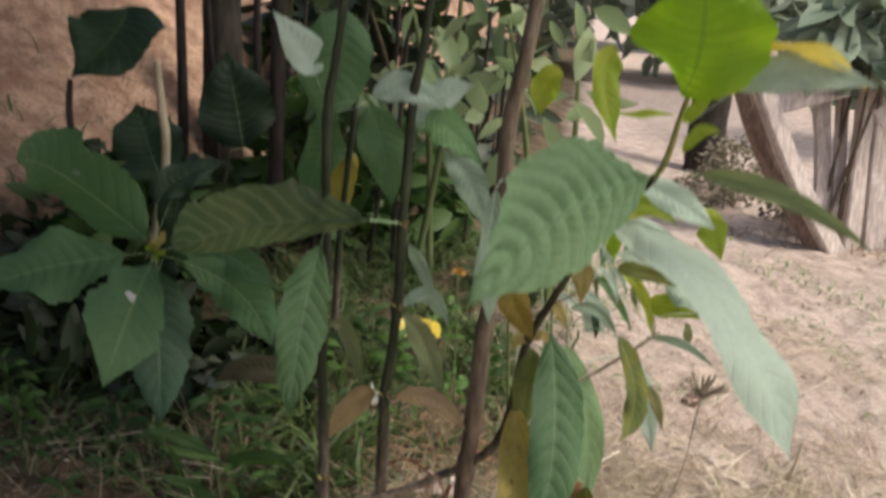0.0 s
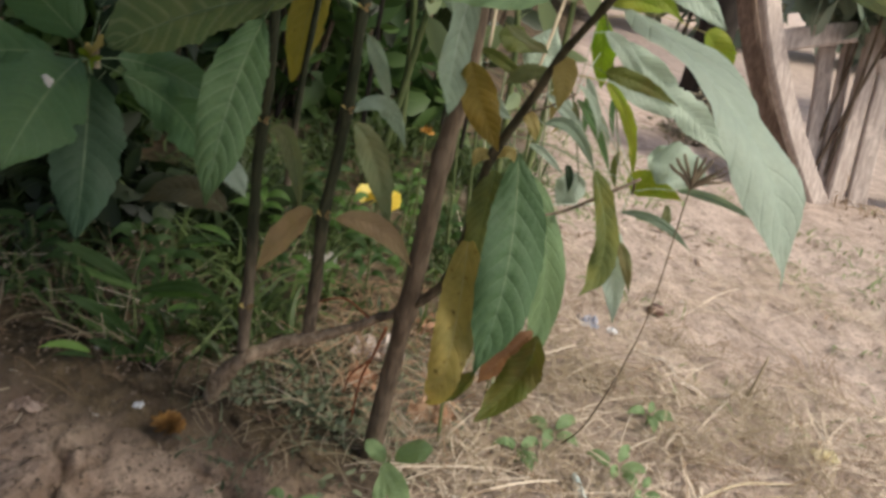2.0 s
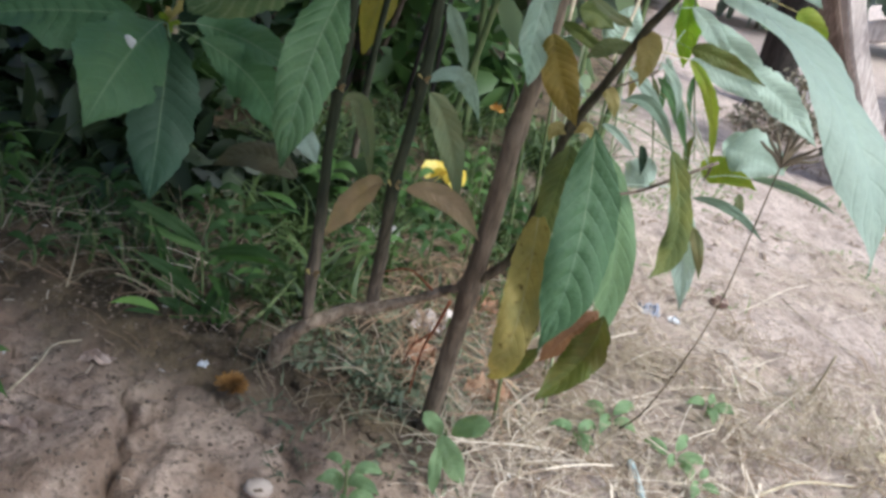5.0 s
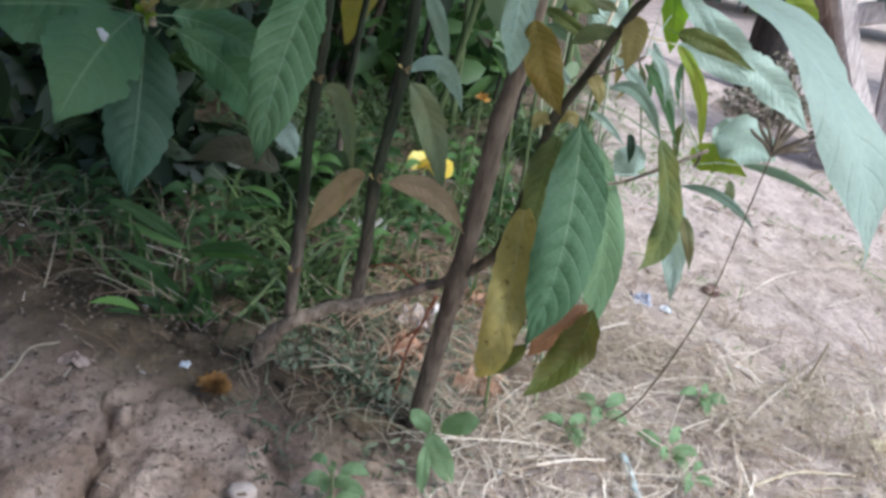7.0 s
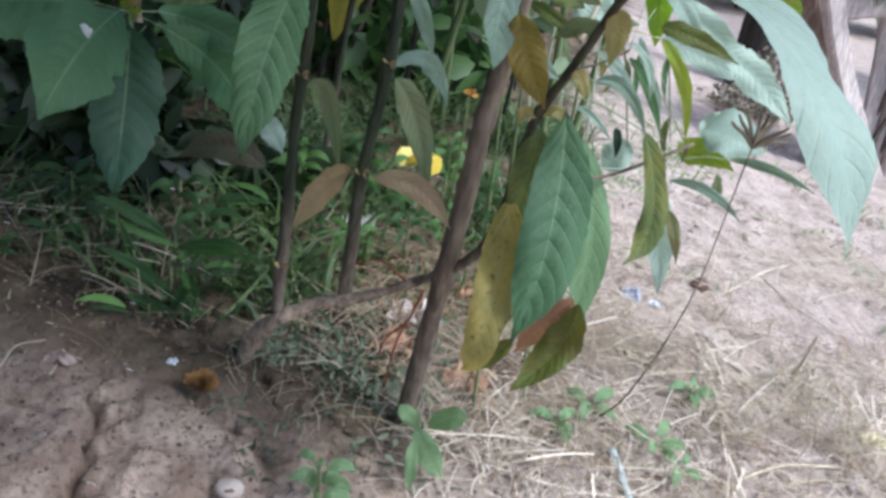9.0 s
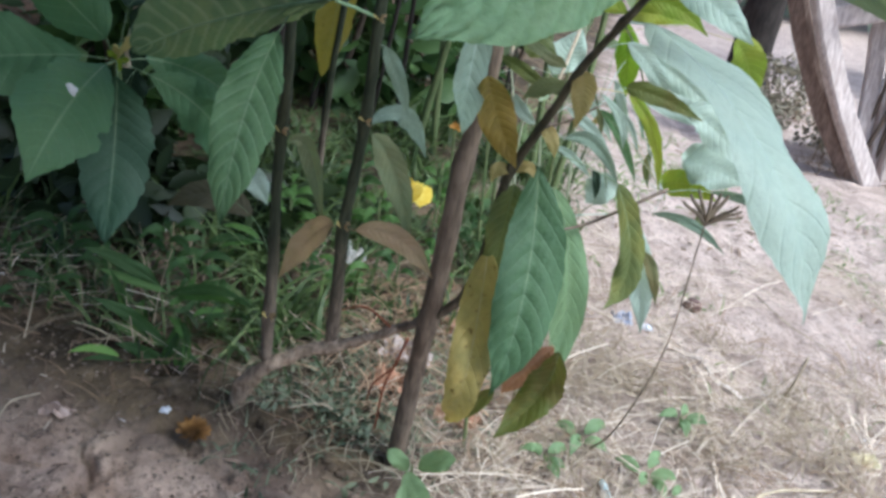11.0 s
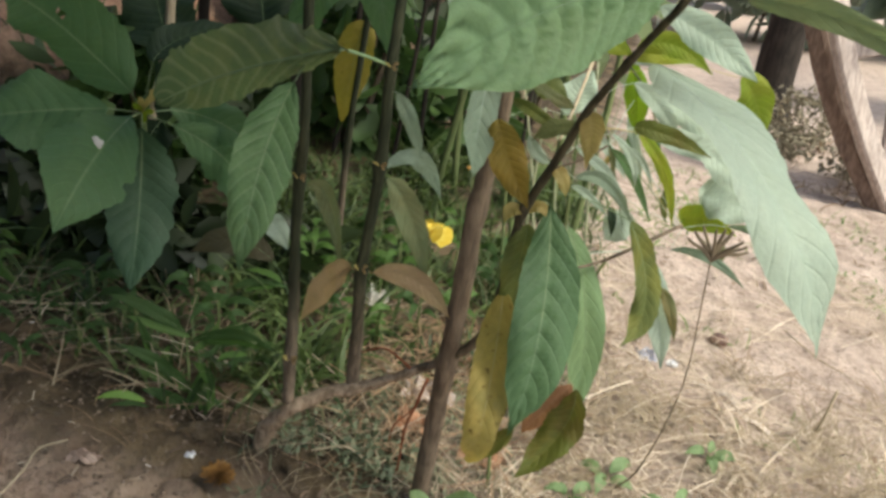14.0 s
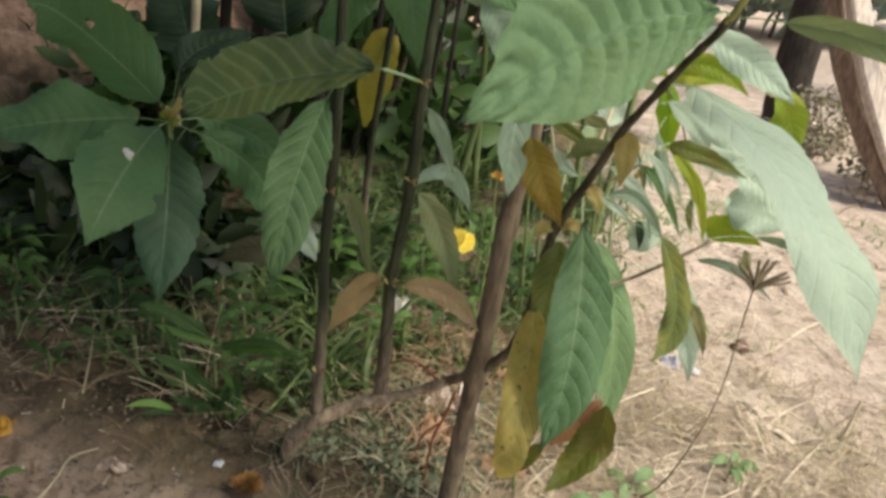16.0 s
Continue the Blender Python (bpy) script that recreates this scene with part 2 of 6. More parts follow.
def ground_material():
    n = Nodes("earth")
    p = n.position()
    xyz = n.add("SeparateXYZ", {0: p})
    broad = n.noise(p, 3.5, 4.0)
    mid = n.noise(p, 22.0, 5.0)
    fine = n.noise(p, 160.0, 5.0, 0.7)
    grit = n.noise(p, 620.0, 3.0, 0.7)
    # the boundary between shaded garden soil and pale trodden sand wanders
    edge = n.math("ADD", n.math("SUBTRACT", xyz.outputs[0], n.math("MULTIPLY", n.math("SUBTRACT", xyz.outputs[1], 0.6), 0.12)), n.math("MULTIPLY", n.math("SUBTRACT", broad, 0.5), 0.35))
    sandy = n.ramp(edge, 0.02, 0.2)
    soil = n.mix(n.ramp(mid, 0.35, 0.68), (0.32, 0.22, 0.162), (0.64, 0.482, 0.388))
    # dark soil tone; deep shade behind the bed is put into this colour
    shade_soil = n.mix(n.ramp(mid, 0.35, 0.7), (0.043, 0.032, 0.019), (0.205, 0.148, 0.09))
    red = n.ramp(n.math("ADD", n.math("MULTIPLY", xyz.outputs[0], -1.0), n.math("MULTIPLY", xyz.outputs[1], 0.3)), 0.72, 0.95)
    soil = n.mix(red, soil, n.mix(n.ramp(mid, 0.3, 0.7), (0.3, 0.168, 0.112), (0.6, 0.39, 0.28)))
    # where that shade is painted: back of the bed, below the bank
    shade_zone = n.math("MULTIPLY", n.ramp(n.math("ADD", xyz.outputs[1], n.math("MULTIPLY", mid, 0.16)), 0.615, 0.715), n.math("SUBTRACT", 1.0, n.ramp(n.math("ADD", xyz.outputs[2], n.math("MULTIPLY", mid, 0.06)), 0.27, 0.37)))
    # soil mixed a little darker round the shrub's foot
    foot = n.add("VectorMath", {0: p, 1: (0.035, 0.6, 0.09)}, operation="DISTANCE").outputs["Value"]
    foot_zone = n.math("SUBTRACT", 1.0, n.ramp(n.math("ADD", foot, n.math("MULTIPLY", n.math("SUBTRACT", mid, 0.5), 0.12)), 0.07, 0.15))
    soil = n.mix(n.math("MAXIMUM", shade_zone, n.math("MULTIPLY", foot_zone, 0.12)), soil, shade_soil)
    sand = n.mix(n.ramp(mid, 0.3, 0.72), (0.435, 0.34, 0.29), (0.65, 0.525, 0.46))
    patch = n.add("VectorMath", {0: p, 1: (0.25, 0.79, 0.08)}, operation="DISTANCE").outputs["Value"]
    trodden = n.math("SUBTRACT", 1.0, n.ramp(n.math("ADD", patch, n.math("MULTIPLY", n.math("SUBTRACT", mid, 0.5), 0.22)), 0.05, 0.17))
    sand = n.mix(n.math("MULTIPLY", trodden, 0.5), sand, (0.25, 0.19, 0.15))
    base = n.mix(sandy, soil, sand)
    base = n.mix(n.math("MULTIPLY", n.ramp(fine, 0.48, 0.66), 0.55), base, (0.13, 0.1, 0.075))
    specks = n.noise(p, 70.0, 4.0, 0.7)
    base = n.mix(n.math("MULTIPLY", n.ramp(specks, 0.56, 0.68), n.math("SUBTRACT", 0.65, n.math("MULTIPLY", sandy, 0.42))), base, (0.15, 0.115, 0.085))
    base = n.mix(n.math("MULTIPLY", n.ramp(grit, 0.62, 0.75), 0.5), base, (0.6, 0.53, 0.45))
    height = n.math("ADD", n.math("MULTIPLY", fine, 0.9), n.math("ADD", n.math("MULTIPLY", grit, 0.3), n.math("MULTIPLY", specks, 0.9)))
    body = n.add("BsdfPrincipled", {"Base Color": base, "Roughness": 0.95, "Specular IOR Level": 0.2, "Normal": n.bump(height, 1.0, 0.007)})
    return n.finish(body.outputs[0])


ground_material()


def plain_material(name, colour, other, scale=40.0, rough=0.7, bump=0.3, through=0.0, islands=0.0, metal=0.0):
    """Two tones by noise; islands: how much joined pieces differ from one another."""
    n = Nodes(name)
    tone = n.noise(n.position(), scale, 4.0)
    fac = n.ramp(tone, 0.35, 0.68)
    if islands:
        fac = n.math("ADD", n.math("MULTIPLY", fac, 1.0 - islands), n.math("MULTIPLY", n.island(), islands))
    base = n.mix(fac, colour, other)
    body = n.add("BsdfPrincipled", {"Base Color": base, "Roughness": rough, "Metallic": metal, "Normal": n.bump(tone, bump, 0.002)}).outputs[0]
    if through:
        body = n.add("MixShader", {0: through, 1: body, 2: n.add("BsdfTranslucent", {"Color": base}).outputs[0]}).outputs[0]
    return n.finish(body)


plain_material("grass", (0.024, 0.047, 0.012), (0.13, 0.184, 0.052), 30, 0.55, 0.1, 0.3, 0.8)
plain_material("grass_mid", (0.06, 0.085, 0.045), (0.29, 0.32, 0.2), 30, 0.6, 0.1, 0.3, 0.8)
plain_material("grass_pale", (0.12, 0.2, 0.06), (0.25, 0.3, 0.12), 30, 0.6, 0.1, 0.3, 0.8)
plain_material("nut", (0.09, 0.048, 0.038), (0.16, 0.085, 0.065), 90, 0.7, 0.3)
plain_material("straw", (0.24, 0.165, 0.11), (0.8, 0.69, 0.56), 30, 0.7, 0.1, 0.15, 0.85)
plain_material("straw_mid", (0.2, 0.15, 0.09), (0.44, 0.36, 0.25), 30, 0.7, 0.1, 0.15, 0.85)
plain_material("straw_russet", (0.2, 0.1, 0.055), (0.5, 0.34, 0.21), 30, 0.7, 0.1, 0.15, 0.85)
plain_material("straw_dark", (0.12, 0.075, 0.045), (0.3, 0.2, 0.12), 30, 0.8, 0.1, 0.1, 0.85)
plain_material("litter_brown", (0.09, 0.06, 0.04), (0.3, 0.21, 0.15), 60, 0.9, 0.3, 0.0, 0.85)
plain_material("crumb", (0.1, 0.07, 0.05), (0.28, 0.21, 0.16), 60, 0.95, 0.3, 0.0, 0.85)
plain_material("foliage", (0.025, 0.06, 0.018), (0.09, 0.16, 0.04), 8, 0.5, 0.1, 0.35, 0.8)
# foliage darkened again: deep shade under the growth is put into its colour
plain_material("foliage_shade", (0.009, 0.018, 0.006), (0.038, 0.062, 0.018), 8, 0.5, 0.1, 0.3, 0.8)
# grey green made paler: distance haze is put into the foliage colour
plain_material("foliage_hazy", (0.17, 0.23, 0.16), (0.36, 0.42, 0.33), 4, 0.6, 0.1, 0.35, 0.8)
# raised above leaf colour: haze in front of the bush is painted in
plain_material("foliage_light", (0.17, 0.25, 0.11), (0.38, 0.44, 0.25), 8, 0.5, 0.1, 0.4, 0.8)
plain_material("scrub", (0.12, 0.105, 0.075), (0.34, 0.3, 0.21), 8, 0.7, 0.1, 0.2, 0.8)
plain_material("dry_leaf", (0.3, 0.21, 0.17), (0.5, 0.39, 0.34), 50, 0.8, 0.3, 0.1, 0.3)
plain_material("petal_withered", (0.2, 0.1, 0.03), (0.42, 0.22, 0.06), 120, 0.8, 0.4, 0.1)
plain_material("petal_yellow", (0.72, 0.52, 0.05), (0.84, 0.7, 0.16), 60, 0.5, 0.1, 0.3)
plain_material("petal_orange", (0.35, 0.17, 0.03), (0.6, 0.33, 0.05), 90, 0.7, 0.3, 0.15)
plain_material("petal_cream", (0.75, 0.66, 0.4), (0.85, 0.8, 0.6), 60, 0.5, 0.1, 0.3)
plain_material("litter_white", (0.5, 0.47, 0.45), (0.74, 0.71, 0.69), 60, 0.5, 0.2, 0.15)
plain_material("paper_pink", (0.48, 0.39, 0.36), (0.7, 0.6, 0.56), 60, 0.7, 0.2, 0.1)
plain_material("litter_blue", (0.26, 0.29, 0.4), (0.5, 0.52, 0.6), 90, 0.4, 0.2)
plain_material("litter_teal", (0.42, 0.51, 0.51), (0.5, 0.58, 0.58), 60, 0.4, 0.2)
plain_material("reed", (0.36, 0.29, 0.24), (0.68, 0.6, 0.54), 160, 0.5, 0.5)
plain_material("foil", (0.55, 0.55, 0.57), (0.8, 0.8, 0.82), 90, 0.3, 0.4, metal=0.6)
plain_material("pebble", (0.46, 0.36, 0.3), (0.6, 0.5, 0.43), 80, 0.85, 0.3)
plain_material("seed_head", (0.13, 0.1, 0.065), (0.24, 0.19, 0.12), 90, 0.8, 0.4)
plain_material("leaf_salmon", (0.36, 0.16, 0.085), (0.58, 0.33, 0.21), 60, 0.75, 0.3, 0.15)
plain_material("leaf_russet", (0.25, 0.12, 0.065), (0.5, 0.32, 0.21), 60, 0.75, 0.3, 0.15)


# ---- building blocks ----
def thing(name, place, label, category, group=""):
    ob = new(name)
    ob.empty_display_size = 0.02
    ob.location = place
    return tagged(ob, label, category, group)


def mesh_from(name, verts, faces, smooth=True, uvs=None):
    me = bpy.data.meshes.new(name)
    me.from_pydata([tuple(v) for v in verts], [], faces)
    if smooth:
        me.polygons.foreach_set("use_smooth", [True] * len(me.polygons))
    if uvs is not None:
        layer = me.uv_layers.new(name="blade")
        flat = [c for poly in me.polygons for k in poly.vertices for c in uvs[k]]
        layer.data.foreach_set("uv", flat)
    return me


def part(name, me, material, parent=None, label=""):
    """Links a mesh whose vertices are in world places under its thing."""
    ob = new(name, me)
    me.materials.append(MATS[material])
    if parent is not None:
        base = Vector((0, 0, 0))
        up = parent
        while up is not None:
            base += up.location
            up = up.parent
        ob.parent = parent
        ob.location = (0, 0, 0)
        me.transform(Matrix.Translation(-base))
    return tagged(ob, label)


def frames_along(points):
    """A moving cross frame (ahead, side, up) along a line of points."""
    out, side = [], None
    for k, p in enumerate(points):
        ahead = (points[min(k + 1, len(points) - 1)] - points[max(k - 1, 0)]).normalized()
        if side is None:
            side = ahead.cross(Vector((0.31, 0.77, 0.55))).normalized()
        side = (side - ahead * side.dot(ahead)).normalized()
        out.append((ahead, side, ahead.cross(side)))
    return out


def smooth_line(knots, steps):
    """Catmull-Rom line through knots of any width."""
    k = [np.array(a, float) for a in knots]
    k = [2 * k[0] - k[1]] + k + [2 * k[-1] - k[-2]]
    out = []
    for i in range(1, len(k) - 2):
        for s in range(steps):
            u = s / steps
            out.append(0.5 * (2 * k[i] + (k[i + 1] - k[i - 1]) * u + (2 * k[i - 1] - 5 * k[i] + 4 * k[i + 1] - k[i + 2]) * u * u + (3 * k[i] - k[i - 1] - 3 * k[i + 1] + k[i + 2]) * u ** 3))
    return out + [k[-2]]


def tube(verts, faces, line, sides=8, rough=0.0, seed=0.0):
    """Adds a tapering tube along line, whose rows are x, y, z, radius."""
    pts = [Vector(row[:3]) for row in line]
    first = len(verts)
    for (p, row, (ahead, side, up)) in zip(pts, line, frames_along(pts)):
        for a in range(sides):
            w = 2 * math.pi * a / sides
            r = row[3] * (1 + rough * noise.noise(Vector((p.x * 90 + a, p.y * 90 + seed, p.z * 70))))
            verts.append(p + side * (r * math.cos(w)) + up * (r * math.sin(w)))
    for k in range(len(pts) - 1):
        for a in range(sides):
            b = (a + 1) % sides
            i = first + k * sides
            faces.append((i + a, i + b, i + sides + b, i + sides + a))
    faces.append(tuple(first + a for a in reversed(range(sides))))
    faces.append(tuple(first + (len(pts) - 1) * sides + a for a in range(sides)))


WOOD = {}


def stem(plant, name, material, knots_line, knots=(), label="", rough=0.14):
    """A woody stem through (x, y, z, radius) knots, with swollen nodes at some of them."""
    steps = 8
    line = smooth_line(knots_line, steps)
    for k in knots:
        for d in (-2, -1, 0, 1, 2):
            i = k * steps + d
            if 0 <= i < len(line):
                line[i][3] *= 1 + 0.2 * math.exp(-d * d)
    WOOD.setdefault(plant.name, []).extend(Vector(row[:3]) for row in line)
    verts, faces = [], []
    tube(verts, faces, line, 10, rough, len(knots_line))
    return part(name, mesh_from(name, verts, faces), material, plant, label)


def leaf(plant, base, mid, tip, width, material, turn=0.0, fold=0.25, quilt=1.0, stalk=(), spot=0, hole=None, teeth=1.0, taper=0.88, belly=0.7, skew=0.0, twist=None, rows=56, label=""):
    """A leaf blade bowed through mid from base to tip, its face turned about its midrib, with midrib and stalk as one sub-part.
    belly and taper shape the outline, skew widens one half, twist turns the face on the way to the tip."""
    base, mid, tip = Vector(base), Vector(mid), Vector(tip)
    bend = 2 * mid - (base + tip) / 2
    seed = base.x * 31 + tip.z * 57 + tip.x * 17
    peak = belly / (belly + taper)
    full = peak ** belly * (1 - peak) ** taper
    screw = 0.25 * math.sin(seed) if twist is None else radians(twist)
    pitch = 2.0 + 0.5 * math.sin(seed * 5)
    length = (mid - base).length + (tip - mid).length
    cols, verts, uvs, faces, rib = 6, [], [], [], []
    hint = Vector((0.0, -0.8, 0.6))
    for i in range(rows + 1):
        s = i / rows
        p = base * (1 - s) ** 2 + bend * (2 * s * (1 - s)) + tip * s ** 2
        ahead = ((bend - base) * (1 - s) + (tip - bend) * s).normalized()
        up = (hint - ahead * hint.dot(ahead)).normalized()
        up = Matrix.Rotation(radians(turn) + screw * (s - 0.5), 3, ahead) @ up
        side = ahead.cross(up)
        half = width / 2 * (s ** belly) * ((1 - s) ** taper) / full * (1 - 0.35 * ramp01(s, 0.78, 0.97)) if 0 < s < 1 else 0.0
        rib.append((*(p - up * 0.0002), length * (0.0034 * (1 - s) + 0.0007)))
        for j in range(-cols, cols + 1):
            v = j / cols
            a = abs(v)
            edge = 1.0
            if j in (-cols, cols):
                bite = noise.noise(Vector((i * 0.23 + seed, v * 3, seed)))
                edge += teeth * (0.045 * abs(math.sin(i * 0.785 * pitch / 2 + seed)) * (0.7 + bite) + 0.1 * noise.noise(Vector((i * 0.15, v * 5, seed * 2))) - 0.09 * max(0.0, bite - 0.35))
            w = half * edge * (1 - skew if v > 0 else 1 + skew)
            swell = abs(math.cos(math.pi * ((s * 11 - a * 1.1 - a * a * 0.8) % 1.0))) - 0.5
            lift = fold * a * w + quilt * width * 0.042 * swell * min(1.0, 4 * a) * (1 - 0.6 * a)
            lift += 0.2 * w * a * a * math.sin(s * 11 + seed * 3 + 2 * v) - 0.16 * w * a ** 3
            verts.append(p + side * (w * v) + up * lift)
            uvs.append((s, v / 2 + 0.5))
    n = 2 * cols + 1
    for i in range(rows):
        for j in range(n - 1):
            k = i * n + j
            if hole and abs(i + 0.5 - hole[0] * rows) < 1.6 and abs(j - cols + 0.5 - hole[1] * cols) < 0.6:
                continue  # an insect has eaten through here
            faces.append((k, k + 1, k + n + 1, k + n))
    if not label and length > 0.03:
        label = LEAF_LABELS.get(material, "")
    blade = part("leaf", mesh_from("leaf", verts, faces, True, uvs), material, plant, label)
    near = min(WOOD.get(plant.name, ()), key=lambda w: (w - base).length, default=None)
    if not stalk and near is not None and 0.004 < (near - base).length < 0.13:
        stalk = (tuple(near), tuple(near.lerp(base, 0.5) + Vector((0, 0, 0.06 * (near - base).length))))
    rv, rf = [], []
    line = rib[:-2:3]
    if stalk:
        r0 = rib[0][3]
        line = smooth_line([(*q, r0 * 0.9) for q in stalk] + [(*base, r0 * 0.9)], 4)[:-1] + line
    tube(rv, rf, line, 6)
    me = mesh_from("midrib", rv, rf)
    ob = new("midrib", me)
    me.materials.append(MATS[RIBS.get(material, "rib_green")])
    ob.parent = blade
    me.transform(Matrix.Translation(-plant.location))
    if spot:
        # a pale dried dropping on the blade
        k = int(rows * 0.4) * n + cols + 1
        dv, df = [], []
        c = verts[k] + Vector((0, -0.0012, 0.001))
        for a in range(14):
            w = 2 * math.pi * a / 14
            r = 0.0065 * (1 + 0.14 * math.sin(a * 2.3))
            dv.append(c + Vector((r * math.cos(w), -0.0006, 0.8 * r * math.sin(w))))
        dv.append(c + Vector((0, -0.002, 0.0)))
        df = [(a, (a + 1) % 14, 14) for a in range(14)]
        mark = new("dropping", mesh_from("dropping", dv, df))
        mark.data.materials.append(MATS["litter_white"])
        mark.data.transform(Matrix.Translation(-plant.location))
        mark.parent = blade
    return blade


plain_material("rib_green", (0.13, 0.2, 0.09), (0.2, 0.27, 0.13), 60, 0.55, 0.1)
plain_material("rib_pale", (0.36, 0.44, 0.36), (0.46, 0.54, 0.45), 60, 0.55, 0.1)
plain_material("rib_mid", (0.16, 0.26, 0.13), (0.22, 0.32, 0.17), 60, 0.55, 0.1)
plain_material("rib_yellow", (0.42, 0.36, 0.12), (0.5, 0.42, 0.18), 60, 0.55, 0.1)
plain_material("rib_brown", (0.24, 0.15, 0.07), (0.34, 0.23, 0.12), 60, 0.6, 0.1)
RIBS = {"leaf_grey": "rib_pale", "leaf_silver_haze": "rib_pale", "leaf_pale": "rib_mid", "leaf_mottled": "rib_mid", "leaf_yellow": "rib_yellow", "leaf_ochre": "rib_yellow", "leaf_tan": "rib_yellow", "leaf_yellowgreen": "rib_yellow", "leaf_brown": "rib_brown", "leaf_rust": "rib_brown", "leaf_olive": "rib_brown"}


LEAF_LABELS = {
    "leaf_ochre": "yellow leaf speckled with brown", "leaf_ochre_dark": "dull ochre withering leaf", "leaf_brown": "withered pale brown leaf",
    "leaf_rust": "rust red dried leaf edge", "leaf_lime": "bright lime green young leaf", "leaf_silver_haze": "pale grey green leaf",
    "leaf_grey": "grey green leaf in shade", "leaf_yellow": "clear yellow leaf", "leaf_yellow_dull": "dull yellow leaf", "leaf_mottled": "mottled dark green leaf with pale veins",
    "leaf_olive": "olive brown withering leaf", "leaf_olivedark": "dark olive withering leaf", "leaf_yellowgreen": "yellowish green leaf", "leaf_tan": "small dry tan leaf",
}


# ---- ground ----
def ramp01(v, low, high):
    u = min(1.0, max(0.0, (v - low) / (high - low)))
    return u * u * (3 - 2 * u)


def ground_height(x, y):
    """Garden floor falling gently to the sand, with an earth bank behind the shade."""
    cx = max(-0.7, min(0.8, x))
    cy = max(0.2, min(1.4, y))
    z = 0.095 - 0.1 * cx + 0.05 * (cy - 0.6)
    bank = (-0.42 - x) * 0.8 + (y - 1.25) * 0.45 * ramp01(-x, -0.6, 0.2)
    if bank > 0:
        z += 0.95 * (math.sqrt(bank * bank + 0.01) - 0.1) if bank < 1.0 else 0.95 * 0.905
    rough = 0.4 + 0.6 * (1 - ramp01(x - 0.12 * (y - 0.6), 0.0, 0.2))
    q = Vector((x, y, 0.3))
    near = 1 - ramp01(max(abs(y - 0.8), abs(x - 0.15)), 1.0, 2.4)
    tread = ramp01(x - 0.12 * (y - 0.6), 0.12, 0.3) * near
    z -= tread * (0.007 * ramp01(noise.noise(q * 17), 0.05, 0.5) + 0.004 * ramp01(noise.noise(q * 41), 0.1, 0.5))
    if bank > 0:
        z += ramp01(bank, 0.0, 0.2) * near * (0.022 * noise.noise(q * 13) + 0.012 * noise.noise(q * 31))
    z += 0.012 * rough * noise.noise(q * 7) + near * 0.008 * rough * noise.noise(q * 21) + near * 0.0055 * rough * noise.noise(q * 48) + near * 0.003 * rough * noise.noise(q * 95)
    if near > 0 and y < 0.68 and x < 0.06:
        d = noise.voronoi(Vector((x * 7.0 + 0.6 * noise.noise(q * 11), y * 7.0 + 0.6 * noise.noise(q * 12 + Vector((5, 0, 0))), 0.0)))[0]
        crack = max(0.0, 1 - (d[1] - d[0]) * 11.0)
        z -= 0.008 * crack * (1 - ramp01(y, 0.58, 0.66)) * (1 - ramp01(x, -0.02, 0.06))
    if -0.22 < x < 0.0 and 0.42 < y < 0.6:
        wob = Vector((0.009 * noise.noise(q * 55), 0.009 * noise.noise(q * 55 + Vector((3, 0, 0))), 0))
        d = min(gap_to(Vector((x, y, 0)) + wob, a, b) / w for a, b, w in CRACKS)
        z -= 0.026 * max(0.0, 1 - d) ** 0.6 * (0.55 + 0.9 * noise.noise(q * 25))
    return z


# cracks in the dry crust of the bed: from, to, half width
CRACKS = [((-0.171, 0.566), (-0.161, 0.549), 0.0035), ((-0.161, 0.549), (-0.141, 0.522), 0.005), ((-0.141, 0.522), (-0.131, 0.541), 0.005), ((-0.141, 0.522), (-0.14, 0.508), 0.0055), ((-0.14, 0.508), (-0.134, 0.486), 0.003), ((-0.134, 0.486), (-0.122, 0.462), 0.0055)]


def gap_to(p, a, b):
    a, b = Vector((*a, 0)), Vector((*b, 0))
    u = min(1.0, max(0.0, (p - a).dot(b - a) / (b - a).length_squared))
    return (p - a - (b - a) * u).length


def spread(low, high, step, far):
    inner = list(np.arange(low, high, step))
    out_hi, out_lo, v, s = [], [], high, step
    while v < far:
        out_hi.append(v)
        s *= 1.16
        v += s
    v, s = low - step, step
    while v > -far:
        out_lo.append(v)
        s *= 1.16
        v -= s
    return out_lo[::-1] + inner + out_hi


def build_ground():
    xs, ys = spread(-0.65, 0.95, 0.0045, 120.0), spread(0.38, 1.5, 0.0045, 150.0)
    verts = [(x, y, ground_height(x, y)) for y in ys for x in xs]
    n = len(xs)
    faces = [(j * n + i, j * n + i + 1, (j + 1) * n + i + 1, (j + 1) * n + i) for j in range(len(ys) - 1) for i in range(n - 1)]
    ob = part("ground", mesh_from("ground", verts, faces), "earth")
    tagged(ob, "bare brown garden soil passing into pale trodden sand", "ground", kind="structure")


build_ground()


def on_ground(x, y, lift=0.0):
    return Vector((x, y, ground_height(x, y) + lift))


